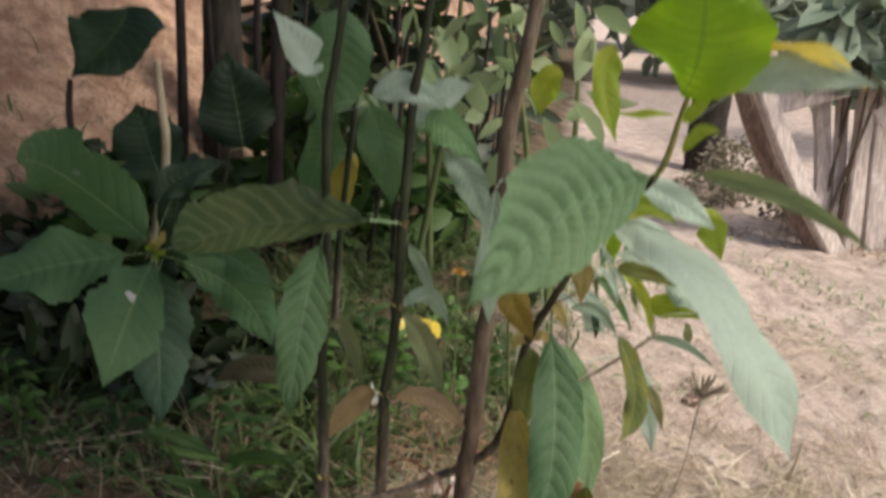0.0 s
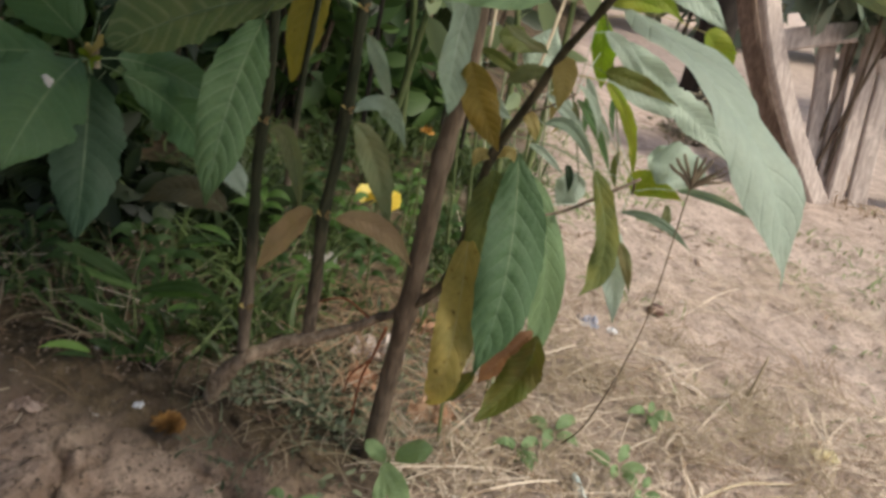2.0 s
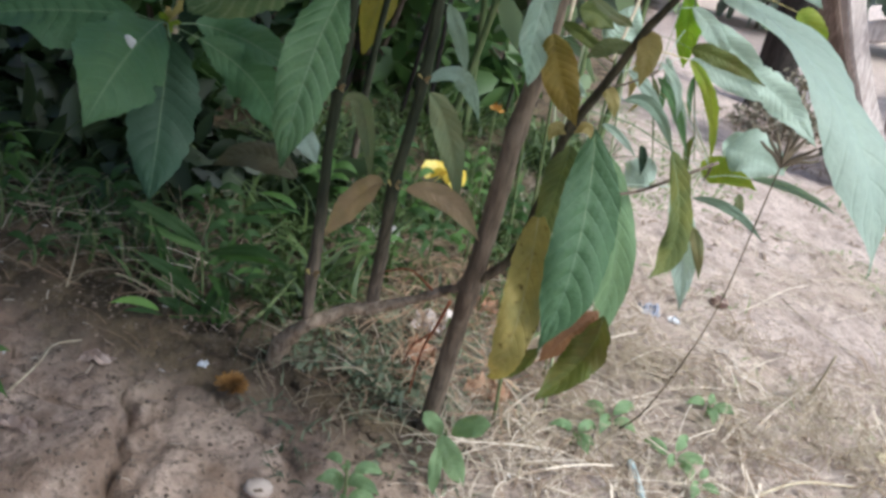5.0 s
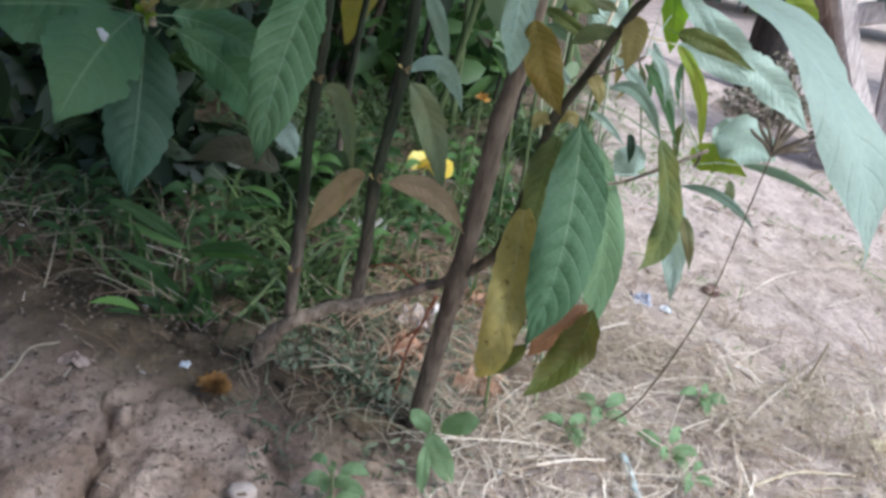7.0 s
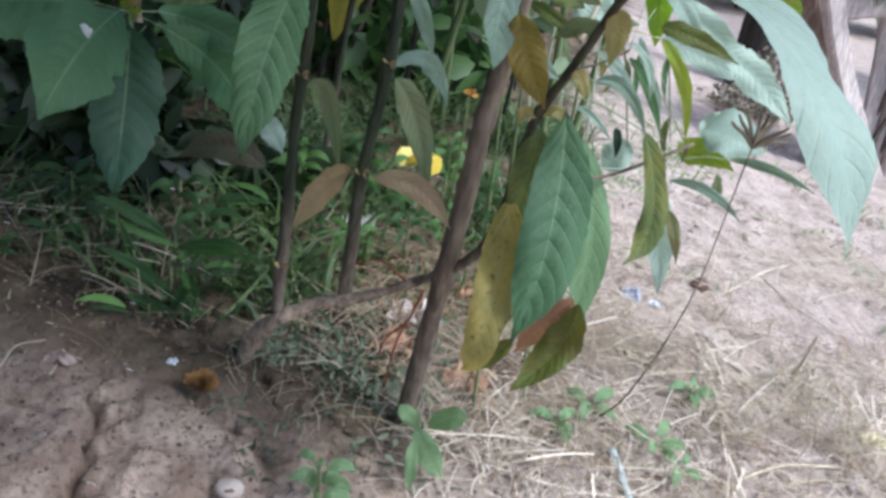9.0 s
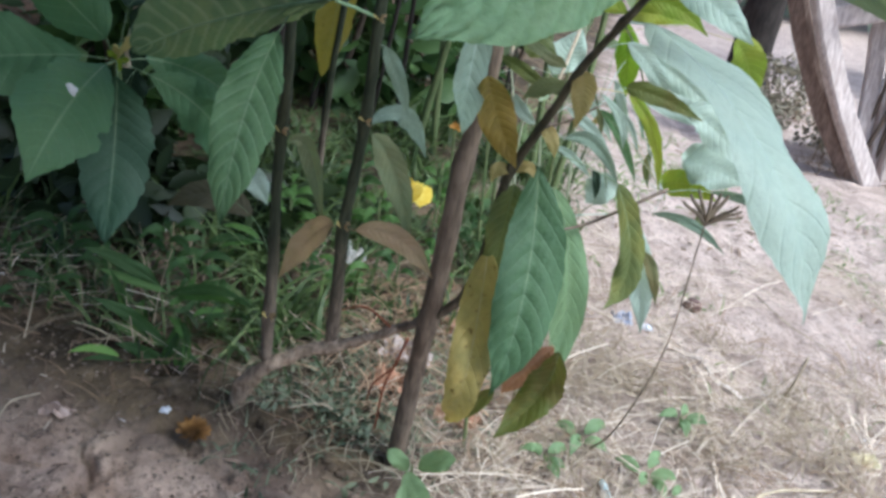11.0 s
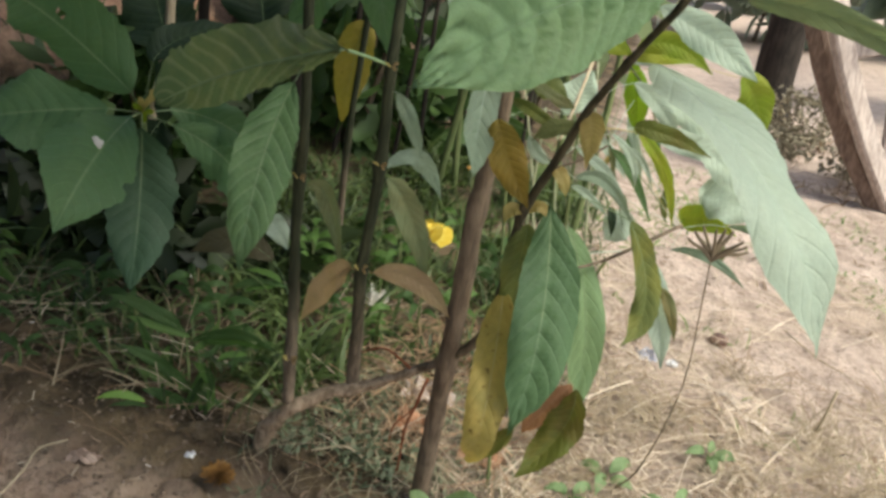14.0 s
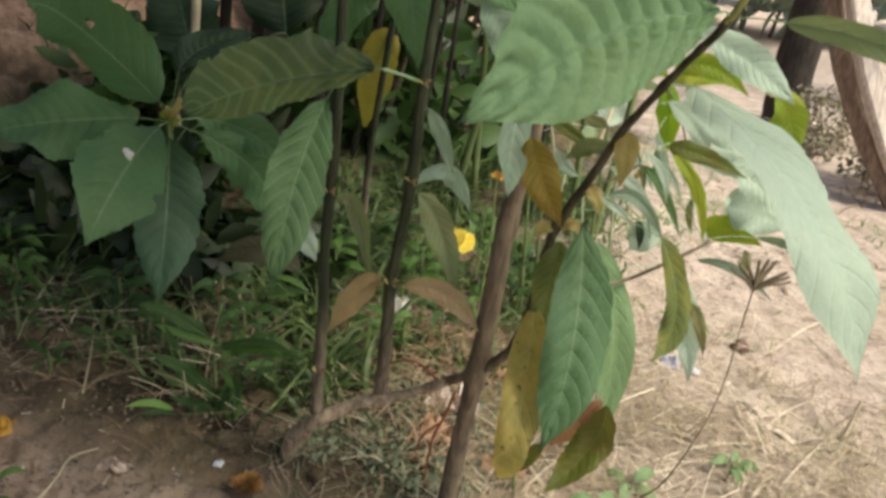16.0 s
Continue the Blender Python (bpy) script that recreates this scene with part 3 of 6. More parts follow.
# ---- scattered growth and litter ----
def strips(name, spots, material, label, category, length, width, rise, curl, flat=0.0):
    """Blades or straws as one object: each a bent, tapering strip of a few quads."""
    rng = random.Random(len(spots) * 7 + int(length * 1000))
    verts, faces = [], []
    for (x, y) in spots:
        ln = length * rng.uniform(0.45, 1.25)
        w = width * rng.uniform(0.6, 1.3)
        az = rng.uniform(0, 2 * math.pi)
        out = Vector((math.cos(az), math.sin(az), 0))
        el = rise * rng.uniform(0.5, 1.3)
        p = on_ground(x, y, -0.003 if not flat else flat * rng.uniform(0.2, 1.4))
        bend_side = rng.uniform(-1, 1) * curl
        across = Vector((-out.y, out.x, rng.uniform(-0.6, 0.6))).normalized()
        first, seg = len(verts), 5
        for k in range(seg + 1):
            u = k / seg
            half = w / 2 * (1 - u * 0.92) * (0.7 + 0.9 * min(u * 3, 1) * (1 - u))
            if flat:
                half = w / 2 * (1 - 0.4 * u)
            verts.append(p - across * half)
            verts.append(p + across * half)
            ang = el - (curl * u * 1.6 if not flat else 0.5 * curl * (u - 0.3))
            turned = Matrix.Rotation(bend_side * u, 3, "Z") @ out
            p = p + (turned * math.cos(ang) + Vector((0, 0, 1)) * math.sin(ang)) * (ln / seg)
            if flat or p.z < 0.3:
                low = ground_height(p.x, p.y) + 0.0015
                p.z = max(p.z, low)
        for k in range(seg):
            i = first + 2 * k
            faces.append((i, i + 1, i + 3, i + 2))
    ob = part(name, mesh_from(name, verts, faces), material)
    return tagged(ob, label, category, kind="stuff")


def scatter(count, xlow, xhigh, ylow, yhigh, keep, seed):
    rng = random.Random(seed)
    out = []
    while len(out) < count:
        x, y = rng.uniform(xlow, xhigh), rng.uniform(ylow, yhigh)
        if rng.random() < keep(x, y):
            out.append((x, y))
    return out


def clump(x, y, scale, seed):
    return 0.5 + 0.5 * noise.noise(Vector((x * scale, y * scale, seed)))


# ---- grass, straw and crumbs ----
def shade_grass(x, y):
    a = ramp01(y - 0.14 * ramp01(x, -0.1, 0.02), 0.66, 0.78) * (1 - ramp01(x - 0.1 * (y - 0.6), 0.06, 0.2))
    # grass thinned at the back left, where darkened undergrowth stands for deep shade
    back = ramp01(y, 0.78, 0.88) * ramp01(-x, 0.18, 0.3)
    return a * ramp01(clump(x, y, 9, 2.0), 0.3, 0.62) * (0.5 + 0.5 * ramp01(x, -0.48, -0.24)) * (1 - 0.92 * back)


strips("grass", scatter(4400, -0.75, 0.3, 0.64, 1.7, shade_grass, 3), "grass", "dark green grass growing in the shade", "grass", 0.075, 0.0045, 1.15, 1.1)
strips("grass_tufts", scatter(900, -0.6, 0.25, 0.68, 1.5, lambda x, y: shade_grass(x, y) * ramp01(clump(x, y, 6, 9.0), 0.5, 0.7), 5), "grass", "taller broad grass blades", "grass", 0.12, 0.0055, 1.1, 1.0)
strips("low_weeds", scatter(950, -0.08, 0.15, 0.5, 0.84, lambda x, y: (0.15 + 0.85 * ramp01(y, 0.62, 0.68)) * ramp01(clump(x, y, 16, 4.0), 0.38, 0.6), 7), "grass_mid", "low feathery weeds round the shrub's foot", "weed", 0.024, 0.0028, 0.9, 1.2)
strips("sparse_grass", scatter(500, 0.15, 1.4, 0.6, 2.6, lambda x, y: ramp01(clump(x, y, 5, 6.0), 0.55, 0.75), 8), "grass_pale", "sparse short grass on the sand", "grass", 0.03, 0.003, 0.8, 1.0)
strips("yard_grass", scatter(900, 0.16, 1.0, 1.1, 2.3, lambda x, y: ramp01(clump(x, y, 4, 7.5) + 0.2 * (1 - ramp01(x, 0.2, 0.6)), 0.5, 0.72), 9), "grass_pale", "patches of short pale green grass on the sand", "grass", 0.045, 0.0035, 0.9, 1.0)
strips("straw", scatter(6600, 0.08, 1.0, 0.52, 1.5, lambda x, y: ramp01(clump(x, y, 5, 1.0) + 0.3 * (1 - ramp01(y - 0.3 * x, 0.75, 0.95)), 0.42, 0.75), 11), "straw", "dry yellow straw lying on the sand", "straw", 0.055, 0.0009, 0.12, 0.8, flat=0.006)
strips("long_straw", scatter(360, 0.14, 1.0, 0.56, 1.4, lambda x, y: ramp01(clump(x, y, 5, 1.0), 0.35, 0.65), 16), "straw", "long pale dry stalks lying on the sand", "straw", 0.11, 0.0017, 0.1, 0.5, flat=0.008)
strips("shade_straw", scatter(700, -0.5, 0.2, 0.52, 1.1, lambda x, y: (0.1 + 0.9 * ramp01(y, 0.6, 0.68)) * (1 - ramp01(y, 0.76, 0.86) * ramp01(-x, 0.15, 0.25)) * ramp01(clump(x, y, 8, 3.0), 0.45, 0.65), 12), "straw_dark", "brown dry stalks lying on the soil", "straw", 0.045, 0.0014, 0.15, 1.0, flat=0.004)
strips("bank_roots", scatter(320, -1.0, -0.5, 1.3, 1.8, lambda x, y: ramp01(clump(x, y, 6, 15.0), 0.5, 0.7), 15), "straw_dark", "brown roots and dry grass hanging on the earth bank", "roots", 0.08, 0.0016, 0.9, 1.3)
strips("foot_straw", scatter(760, -0.08, 0.26, 0.58, 1.0, lambda x, y: 0.4 + 0.6 * clump(x, y, 12, 8.0), 14), "straw_mid", "pale dry straw round the shrub's foot", "straw", 0.055, 0.0009, 0.2, 1.2, flat=0.008)
strips("pale_stalks", scatter(90, -0.4, 0.25, 0.56, 1.2, lambda x, y: ramp01(y, 0.62, 0.68) * (1 - ramp01(y, 0.8, 0.9) * ramp01(-x, 0.15, 0.25)) * ramp01(clump(x, y, 8, 5.0), 0.4, 0.6), 13), "straw", "pale dry grass stalks among the weeds", "straw", 0.08, 0.0012, 0.3, 0.35, flat=0.01)

strips("dry_blades", scatter(150, -0.44, -0.16, 0.64, 0.84, lambda x, y: ramp01(clump(x, y, 9, 31.0), 0.36, 0.6), 24), "straw_mid", "thin dry tan grass blades among the green weeds", "straw", 0.07, 0.0013, 0.45, 0.6, flat=0.012)
strips("russet_straw", scatter(320, -0.02, 0.15, 0.68, 0.92, lambda x, y: 0.3 + 0.7 * clump(x, y, 12, 33.0), 25), "straw_russet", "reddish brown dry straw behind the stems", "straw", 0.055, 0.0011, 0.25, 0.9, flat=0.014)


def crumbs(name, count, xlow, xhigh, ylow, yhigh, size, seed, label):
    rng = random.Random(seed)
    verts, faces = [], []
    for _ in range(count):
        x, y = rng.uniform(xlow, xhigh), rng.uniform(ylow, yhigh)
        r = size * rng.uniform(0.3, 1.0) ** 1.5
        c = on_ground(x, y, r * 0.2)
        first = len(verts)
        for d in ((1, 0, 0), (-1, 0, 0), (0, 1, 0), (0, -1, 0), (0, 0, 0.8), (0, 0, -0.8)):
            verts.append(c + Vector(d) * r * rng.uniform(0.7, 1.2))
        for f in ((0, 2, 4), (2, 1, 4), (1, 3, 4), (3, 0, 4), (2, 0, 5), (1, 2, 5), (3, 1, 5), (0, 3, 5)):
            faces.append(tuple(first + k for k in f))
    tagged(part(name, mesh_from(name, verts, faces), "crumb"), label, "soil", kind="stuff")


crumbs("soil_crumbs", 5000, -0.5, 0.2, 0.4, 0.95, 0.0026, 1, "loose crumbs of brown soil")
strips("litter_bits", scatter(300, -0.5, 0.12, 0.42, 0.9, lambda x, y: 0.6, 17), "litter_brown", "small curled bits of dead leaf on the soil", "litter", 0.012, 0.003, 0.2, 1.4, flat=0.003)
strips("pale_twigs", scatter(50, -0.36, 0.1, 0.46, 0.76, lambda x, y: 0.3 + 0.7 * ramp01(y, 0.52, 0.6), 19), "straw", "tiny pale bits of twig on the soil", "litter", 0.011, 0.0011, 0.2, 0.6, flat=0.003)
strips("pale_bits", scatter(90, -0.5, 0.8, 0.42, 1.2, lambda x, y: 0.6, 18), "litter_white", "tiny pale chips on the ground", "litter", 0.006, 0.003, 0.2, 1.0, flat=0.003)
crumbs("sand_grit", 3000, 0.1, 1.0, 0.5, 1.6, 0.002, 2, "small grit on the pale sand")
strips("sand_litter", scatter(420, 0.2, 1.2, 0.7, 2.0, lambda x, y: ramp01(clump(x, y, 7, 21.0), 0.4, 0.6), 23), "litter_brown", "small brown bits of dead leaf on the sand", "litter", 0.02, 0.0045, 0.25, 1.4, flat=0.003)


# ---- trees and far things ----
def foliage(verts, faces, centre, size, count, leaf_size, rng):
    """Loose leaf clumps in an uneven ball: pointed, bent leaves of four triangles each."""
    c = Vector(centre)
    for _ in range(count):
        d = Vector((rng.gauss(0, 1), rng.gauss(0, 1), rng.gauss(0, 1))).normalized()
        r = rng.uniform(0.3, 1.0) ** 0.5 * (1 + 0.45 * noise.noise(d * 2.3 + c * 3))
        p = c + Vector((d.x * size[0], d.y * size[1], d.z * size[2])) * r
        ahead = Vector((rng.gauss(0, 1), rng.gauss(0, 1), rng.gauss(-0.4, 0.7))).normalized()
        side = ahead.orthogonal().normalized()
        side = Matrix.Rotation(rng.uniform(0, 6.28), 3, ahead) @ side
        up = ahead.cross(side)
        ln = leaf_size * rng.uniform(0.6, 1.3)
        w = ln * rng.uniform(0.17, 0.27)
        sag = rng.uniform(0.05, 0.3)
        i = len(verts)
        verts.append(p)
        for u, half in ((0.22, 0.72), (0.5, 1.0), (0.78, 0.62)):
            q = p + ahead * ln * u - up * (ln * sag * u * u)
            verts.extend([q + side * (w * half) + up * (w * half * 0.3), q, q - side * (w * half) + up * (w * half * 0.3)])
        verts.append(p + ahead * ln - up * (ln * sag))
        faces.extend([(i, i + 1, i + 2), (i, i + 2, i + 3), (i + 7, i + 10, i + 8), (i + 8, i + 10, i + 9)])
        for k in (i + 1, i + 4):
            faces.extend([(k, k + 3, k + 4, k + 1), (k + 1, k + 4, k + 5, k + 2)])


def tree(name, foot, trunk, limbs, balls, leaf_size, label, crown_material="foliage", bark="bark_tree", seed=1):
    """A tapered trunk with limbs, and a crown of many small leaves."""
    x, y = foot
    g = ground_height(x, y)
    ob = thing(name, (x, y, g), label, "tree")
    rng = random.Random(seed)
    verts, faces = [], []
    tube(verts, faces, smooth_line([(x + dx, y + dy, g + dz, r) for dx, dy, dz, r in trunk], 8), 12, 0.12, seed)
    part("trunk", mesh_from("trunk", verts, faces), bark, ob)
    top = Vector((x + trunk[-2][0], y + trunk[-2][1], g + trunk[-2][2]))
    for q in limbs:
        verts, faces = [], []
        end = Vector((x + q[0], y + q[1], g + q[2]))
        half = (top + end) / 2 + Vector((0, 0, 0.12))
        tube(verts, faces, smooth_line([(*top, trunk[-1][3]), (*half, trunk[-1][3] * 0.7), (*end, 0.006)], 6), 8, 0.12, seed)
        part("limb", mesh_from("limb", verts, faces), bark, ob)
    verts, faces = [], []
    for bx, by, bz, sx, sy, sz, count in balls:
        foliage(verts, faces, (x + bx, y + by, g + bz), (sx, sy, sz), count, leaf_size, rng)
    part("crown", mesh_from("crown", verts, faces), crown_material, ob)
    return ob


# the tree that shades the garden bed; its unseen crown is added for that
tree("shade_tree", (-0.44, 1.62), [(0, 0, -0.05, 0.042), (0.0, 0, 0.2, 0.037), (0.0, 0, 0.6, 0.034), (-0.02, 0, 1.1, 0.03), (0, 0, 1.7, 0.02)],
     [(0.7, -0.7, 1.4), (0.8, -1.4, 1.45), (-0.5, -0.6, 1.6), (-0.4, 0.4, 1.7), (0.3, -1.6, 1.4)],
     [(0.67, -0.87, 1.35, 0.44, 0.4, 0.24, 1350), (0.8, -1.5, 1.4, 0.42, 0.5, 0.24, 1500), (0.1, -1.05, 1.5, 0.6, 0.6, 0.35, 1600), (0.1, -1.6, 1.5, 0.6, 0.7, 0.35, 1600), (-0.8, -1.0, 1.6, 0.6, 0.7, 0.4, 1100), (-0.9, -1.9, 1.5, 0.7, 0.6, 0.5, 1200), (0.2, -2.4, 1.5, 0.8, 0.5, 0.4, 1100)],
     0.12, "small tree with a dark slender trunk shading the garden bed", seed=4)
tree("sapling", (-0.41, 1.3), [(0, 0, -0.03, 0.011), (0.005, 0, 0.3, 0.008), (0.0, 0, 0.7, 0.007), (-0.01, 0, 1.2, 0.004)], [(0.1, -0.05, 1.3)], [(0, 0, 1.25, 0.22, 0.22, 0.2, 50)], 0.1, "thin reddish brown sapling stem beside the bank", seed=5)
tree("sapling", (-0.27, 1.36), [(0, 0, -0.03, 0.014), (0.0, 0, 0.3, 0.011), (0.004, 0, 0.7, 0.009), (0.0, 0, 1.2, 0.005)], [(-0.1, -0.05, 1.3)], [(0, 0, 1.25, 0.22, 0.22, 0.2, 50)], 0.1, "thin dark sapling stem in the shade", seed=6)
tree("sapling", (-0.345, 1.52), [(0, 0, -0.03, 0.008), (0.0, 0, 0.3, 0.007), (0.0, 0, 0.7, 0.005), (0.0, 0, 1.2, 0.003)], [(0.1, 0.05, 1.3)], [(0, 0, 1.25, 0.22, 0.22, 0.2, 50)], 0.1, "thin dark sapling stem in the shade", seed=7)
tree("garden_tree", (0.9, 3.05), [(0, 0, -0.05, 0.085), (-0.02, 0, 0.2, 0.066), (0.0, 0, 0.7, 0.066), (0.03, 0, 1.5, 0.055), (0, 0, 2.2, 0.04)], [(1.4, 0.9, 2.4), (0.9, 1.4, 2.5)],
     [(1.6, 1.6, 2.6, 0.8, 0.8, 0.6, 420), (1.3, 0.5, 1.2, 0.5, 0.4, 0.35, 500)], 0.16, "dark trunked tree standing behind the weathered boards", "foliage_hazy", seed=8)


def hedge(name, balls, leaf_size, label, material, seed, stems=4, bark="bark"):
    """A bush: thin stems from the ground and a loose crown."""
    bx, by = balls[0][0], balls[0][1]
    ob = thing(name, on_ground(bx, by), label, "bush")
    rng = random.Random(seed)
    verts, faces = [], []
    for x, y, z, sx, sy, sz, count in balls:
        foliage(verts, faces, (x, y, z), (sx, sy, sz), count, leaf_size, rng)
    part("crown", mesh_from("crown", verts, faces), material, ob)
    for x, y, z, sx, sy, sz, count in balls:
        for k in range(stems):
            a = rng.uniform(0, 6.28)
            verts, faces = [], []
            g = on_ground(x + rng.uniform(-0.3, 0.3) * sx, y + rng.uniform(-0.3, 0.3) * sy, -0.02)
            end = Vector((x + 0.6 * sx * math.cos(a), y + 0.6 * sy * math.sin(a), z + 0.5 * sz))
            r = min(0.004 + 0.012 * sz, 0.1 * leaf_size)
            tube(verts, faces, smooth_line([(*g, r), (*((g + end) / 2 + Vector((0.02, 0, 0.05)) * min(1.0, 4 * sz)), r * 0.8), (*end, r * 0.4)], 5), 6)
            part("stem", mesh_from("stem", verts, faces), bark, ob)
    return ob


hedge("bush", [(0.0, 1.35, 0.6, 0.15, 0.14, 0.22, 70), (0.17, 1.3, 0.5, 0.12, 0.12, 0.18, 26)], 0.07, "loose leafy bush growing behind the shrub", "foliage_light", 21, 2, "bark_green")
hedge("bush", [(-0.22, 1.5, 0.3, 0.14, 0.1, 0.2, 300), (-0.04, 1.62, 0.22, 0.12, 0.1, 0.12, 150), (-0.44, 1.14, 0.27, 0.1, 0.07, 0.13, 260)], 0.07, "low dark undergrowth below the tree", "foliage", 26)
hedge("bush", [(-0.12, 1.85, 0.45, 0.2, 0.16, 0.34, 190), (-0.32, 2.0, 0.5, 0.16, 0.16, 0.4, 240), (0.06, 2.1, 0.4, 0.16, 0.16, 0.3, 60)], 0.1, "bush in the shade of the tree, shade put into its leaf colour", "foliage_shade", 22)
hedge("weed_mat", [(-0.02, 0.69, 0.112, 0.06, 0.05, 0.013, 190), (0.03, 0.675, 0.105, 0.05, 0.035, 0.01, 110), (-0.05, 0.67, 0.115, 0.03, 0.03, 0.01, 60), (0.055, 0.565, 0.1, 0.03, 0.025, 0.009, 30)], 0.01, "mat of small feathery grey green weed leaves", "grass_mid", 28, 1, "bark_green")
# darkened undergrowth added where the back of the bed lies in deep shade
hedge("undergrowth", [(-0.5, 1.02, 0.19, 0.1, 0.1, 0.08, 260), (-0.36, 1.0, 0.18, 0.08, 0.08, 0.07, 200), (-0.47, 0.86, 0.165, 0.07, 0.06, 0.04, 120), (-0.56, 1.14, 0.22, 0.1, 0.06, 0.05, 160), (-0.58, 1.0, 0.19, 0.1, 0.08, 0.04, 200), (-0.3, 0.9, 0.155, 0.09, 0.07, 0.035, 240), (-0.2, 1.0, 0.15, 0.08, 0.1, 0.04, 220), (-0.42, 0.93, 0.165, 0.08, 0.06, 0.035, 200), (-0.38, 1.25, 0.24, 0.08, 0.08, 0.12, 220)], 0.055, "low leafy undergrowth at the foot of the bank, darkened to stand for shade", "foliage_shade", 27, 2, "bark_tree")
# unseen bushes added beside the bed to keep skylight off it
hedge("bush", [(-1.6, 0.3, 0.7, 0.4, 0.7, 0.7, 900), (-1.3, -0.9, 0.7, 0.5, 0.6, 0.7, 900)], 0.14, "dense bush out of view, added to hold skylight off the bed", "foliage", 25)
hedge("far_bush", [(1.6, 6.5, 0.9, 0.9, 0.7, 0.75, 900), (3.4, 6.8, 1.1, 1.1, 0.8, 0.95, 1100), (0.2, 7.5, 0.8, 1.0, 0.7, 0.7, 800), (-1.8, 7.2, 1.0, 1.2, 0.8, 0.9, 900)], 0.24, "grey green bushes at the far side of the yard, paled for haze", "foliage_hazy", 23)
hedge("far_bush", [(5.5, 9.5, 1.5, 1.6, 1.0, 1.4, 1200), (2.4, 10.5, 1.8, 1.6, 1.0, 1.5, 1200), (-1.0, 11, 1.8, 1.8, 1.0, 1.5, 1200)], 0.34, "tall far bushes against the sky", "foliage_hazy", 24)


thicket = thing("thicket", on_ground(-0.2, 1.7), "thicket of thin dark upright stems under the tree", "thicket")
rng = random.Random(77)
for k in range(16):
    x, y = rng.uniform(-0.38, 0.16), rng.uniform(1.35, 2.1)
    g = on_ground(x, y, -0.02)
    r = rng.uniform(0.0025, 0.006)
    lean_x, lean_y = rng.uniform(-0.06, 0.06), rng.uniform(-0.08, 0.08)
    stem(thicket, "stem", "bark_tree", [(*g, r), (g.x + lean_x * 0.4 + rng.uniform(-0.012, 0.012), g.y + lean_y * 0.4, g.z + 0.35, r * 0.9), (g.x + lean_x * 0.7, g.y + lean_y * 0.7, g.z + 0.7, r * 0.75), (g.x + lean_x, g.y + lean_y, g.z + 1.1, r * 0.5)])


# ---- leaning boards beside the yard ----
def board(parent, name, low, high, width, thick, material, face=(0, -1, 0), bow=0.0, seed=0):
    """A weathered, slightly bowed board with chipped ends from low to high."""
    low, high = Vector(low), Vector(high)
    ahead = (high - low).normalized()
    side = ahead.cross(Vector(face)).normalized()
    out = side.cross(ahead).normalized()
    rng = random.Random(seed)
    verts, faces, seg = [], [], 8
    for k in range(seg + 1):
        u = k / seg
        p = low.lerp(high, u) + side * bow * math.sin(math.pi * u)
        w = width / 2 * (1 + rng.uniform(-0.06, 0.06))
        t = thick / 2
        c = min(w, t) * 0.35
        for a, b in ((-w + c, -t), (w - c, -t), (w, -t + c), (w, t - c), (w - c, t), (-w + c, t), (-w, t - c), (-w, -t + c)):
            verts.append(p + side * a + out * b + ahead * (rng.uniform(-0.006, 0.006) if k in (0, seg) else 0))
    for k in range(seg):
        for a in range(8):
            b = (a + 1) % 8
            faces.append((k * 8 + a, k * 8 + b, k * 8 + 8 + b, k * 8 + 8 + a))
    faces.append(tuple(range(7, -1, -1)))
    faces.append(tuple(seg * 8 + a for a in range(8)))
    return part(name, mesh_from(name, verts, faces, False), material, parent)


boards = thing("board_stack", on_ground(0.95, 2.05), "weathered grey wooden boards and stakes leaning in a stack", "board stack")
gz = ground_height(0.9, 2.0) - 0.02
# one post as two pieces: shaded side in dark wood, lit side grey
board(boards, "post", (0.97, 2.1, gz), (0.6, 2.12, 0.74), 0.045, 0.045, "wood_brown", (-0.6, -0.8, 0.1), -0.05, 1)
board(boards, "board", (1.005, 2.085, gz), (0.64, 2.1, 0.74), 0.05, 0.03, "wood_grey", (0.4, -0.9, 0.1), -0.05, 2)
board(boards, "rail", (0.78, 2.12, 0.405), (0.965, 2.15, 0.46), 0.05, 0.025, "wood_grey", (0, -1, 0.2), 0.0, 3)
board(boards, "board", (0.975, 2.14, gz), (0.93, 2.22, 0.45), 0.045, 0.015, "wood_grey", (0.2, -1, 0.1), 0.01, 4)
board(boards, "board", (1.02, 2.14, gz), (0.98, 2.22, 0.5), 0.03, 0.02, "wood_grey", (0.1, -1, 0.1), 0.0, 5)
board(boards, "board", (1.045, 2.12, gz), (1.03, 2.2, 0.55), 0.045, 0.025, "wood_grey", (0.3, -1, 0.1), 0.0, 6)
board(boards, "board", (1.105, 2.12, gz), (1.095, 2.2, 0.56), 0.05, 0.02, "wood_grey", (0, -1, 0.1), -0.01, 7)
board(boards, "board", (1.365, 2.15, gz), (1.065, 2.18, 0.42), 0.06, 0.03, "wood_grey", (0, -1, 0.2), 0.0, 8)
board(boards, "board", (1.405, 2.2, gz + 0.02), (1.045, 2.2, 0.5), 0.06, 0.03, "wood_brown", (0, -1, 0.2), 0.0, 9)
hedge("weeds", [(1.0, 2.16, 0.58, 0.16, 0.07, 0.12, 170)], 0.13, "withered leaves hanging over the boards", "foliage_hazy", 31)
hedge("weeds", [(0.78, 2.5, 0.11, 0.13, 0.1, 0.05, 480), (0.92, 2.75, 0.14, 0.14, 0.12, 0.1, 760), (1.0, 2.35, 0.1, 0.12, 0.08, 0.06, 430)], 0.022, "dry brown and green scrub at the tree's foot", "scrub", 32)
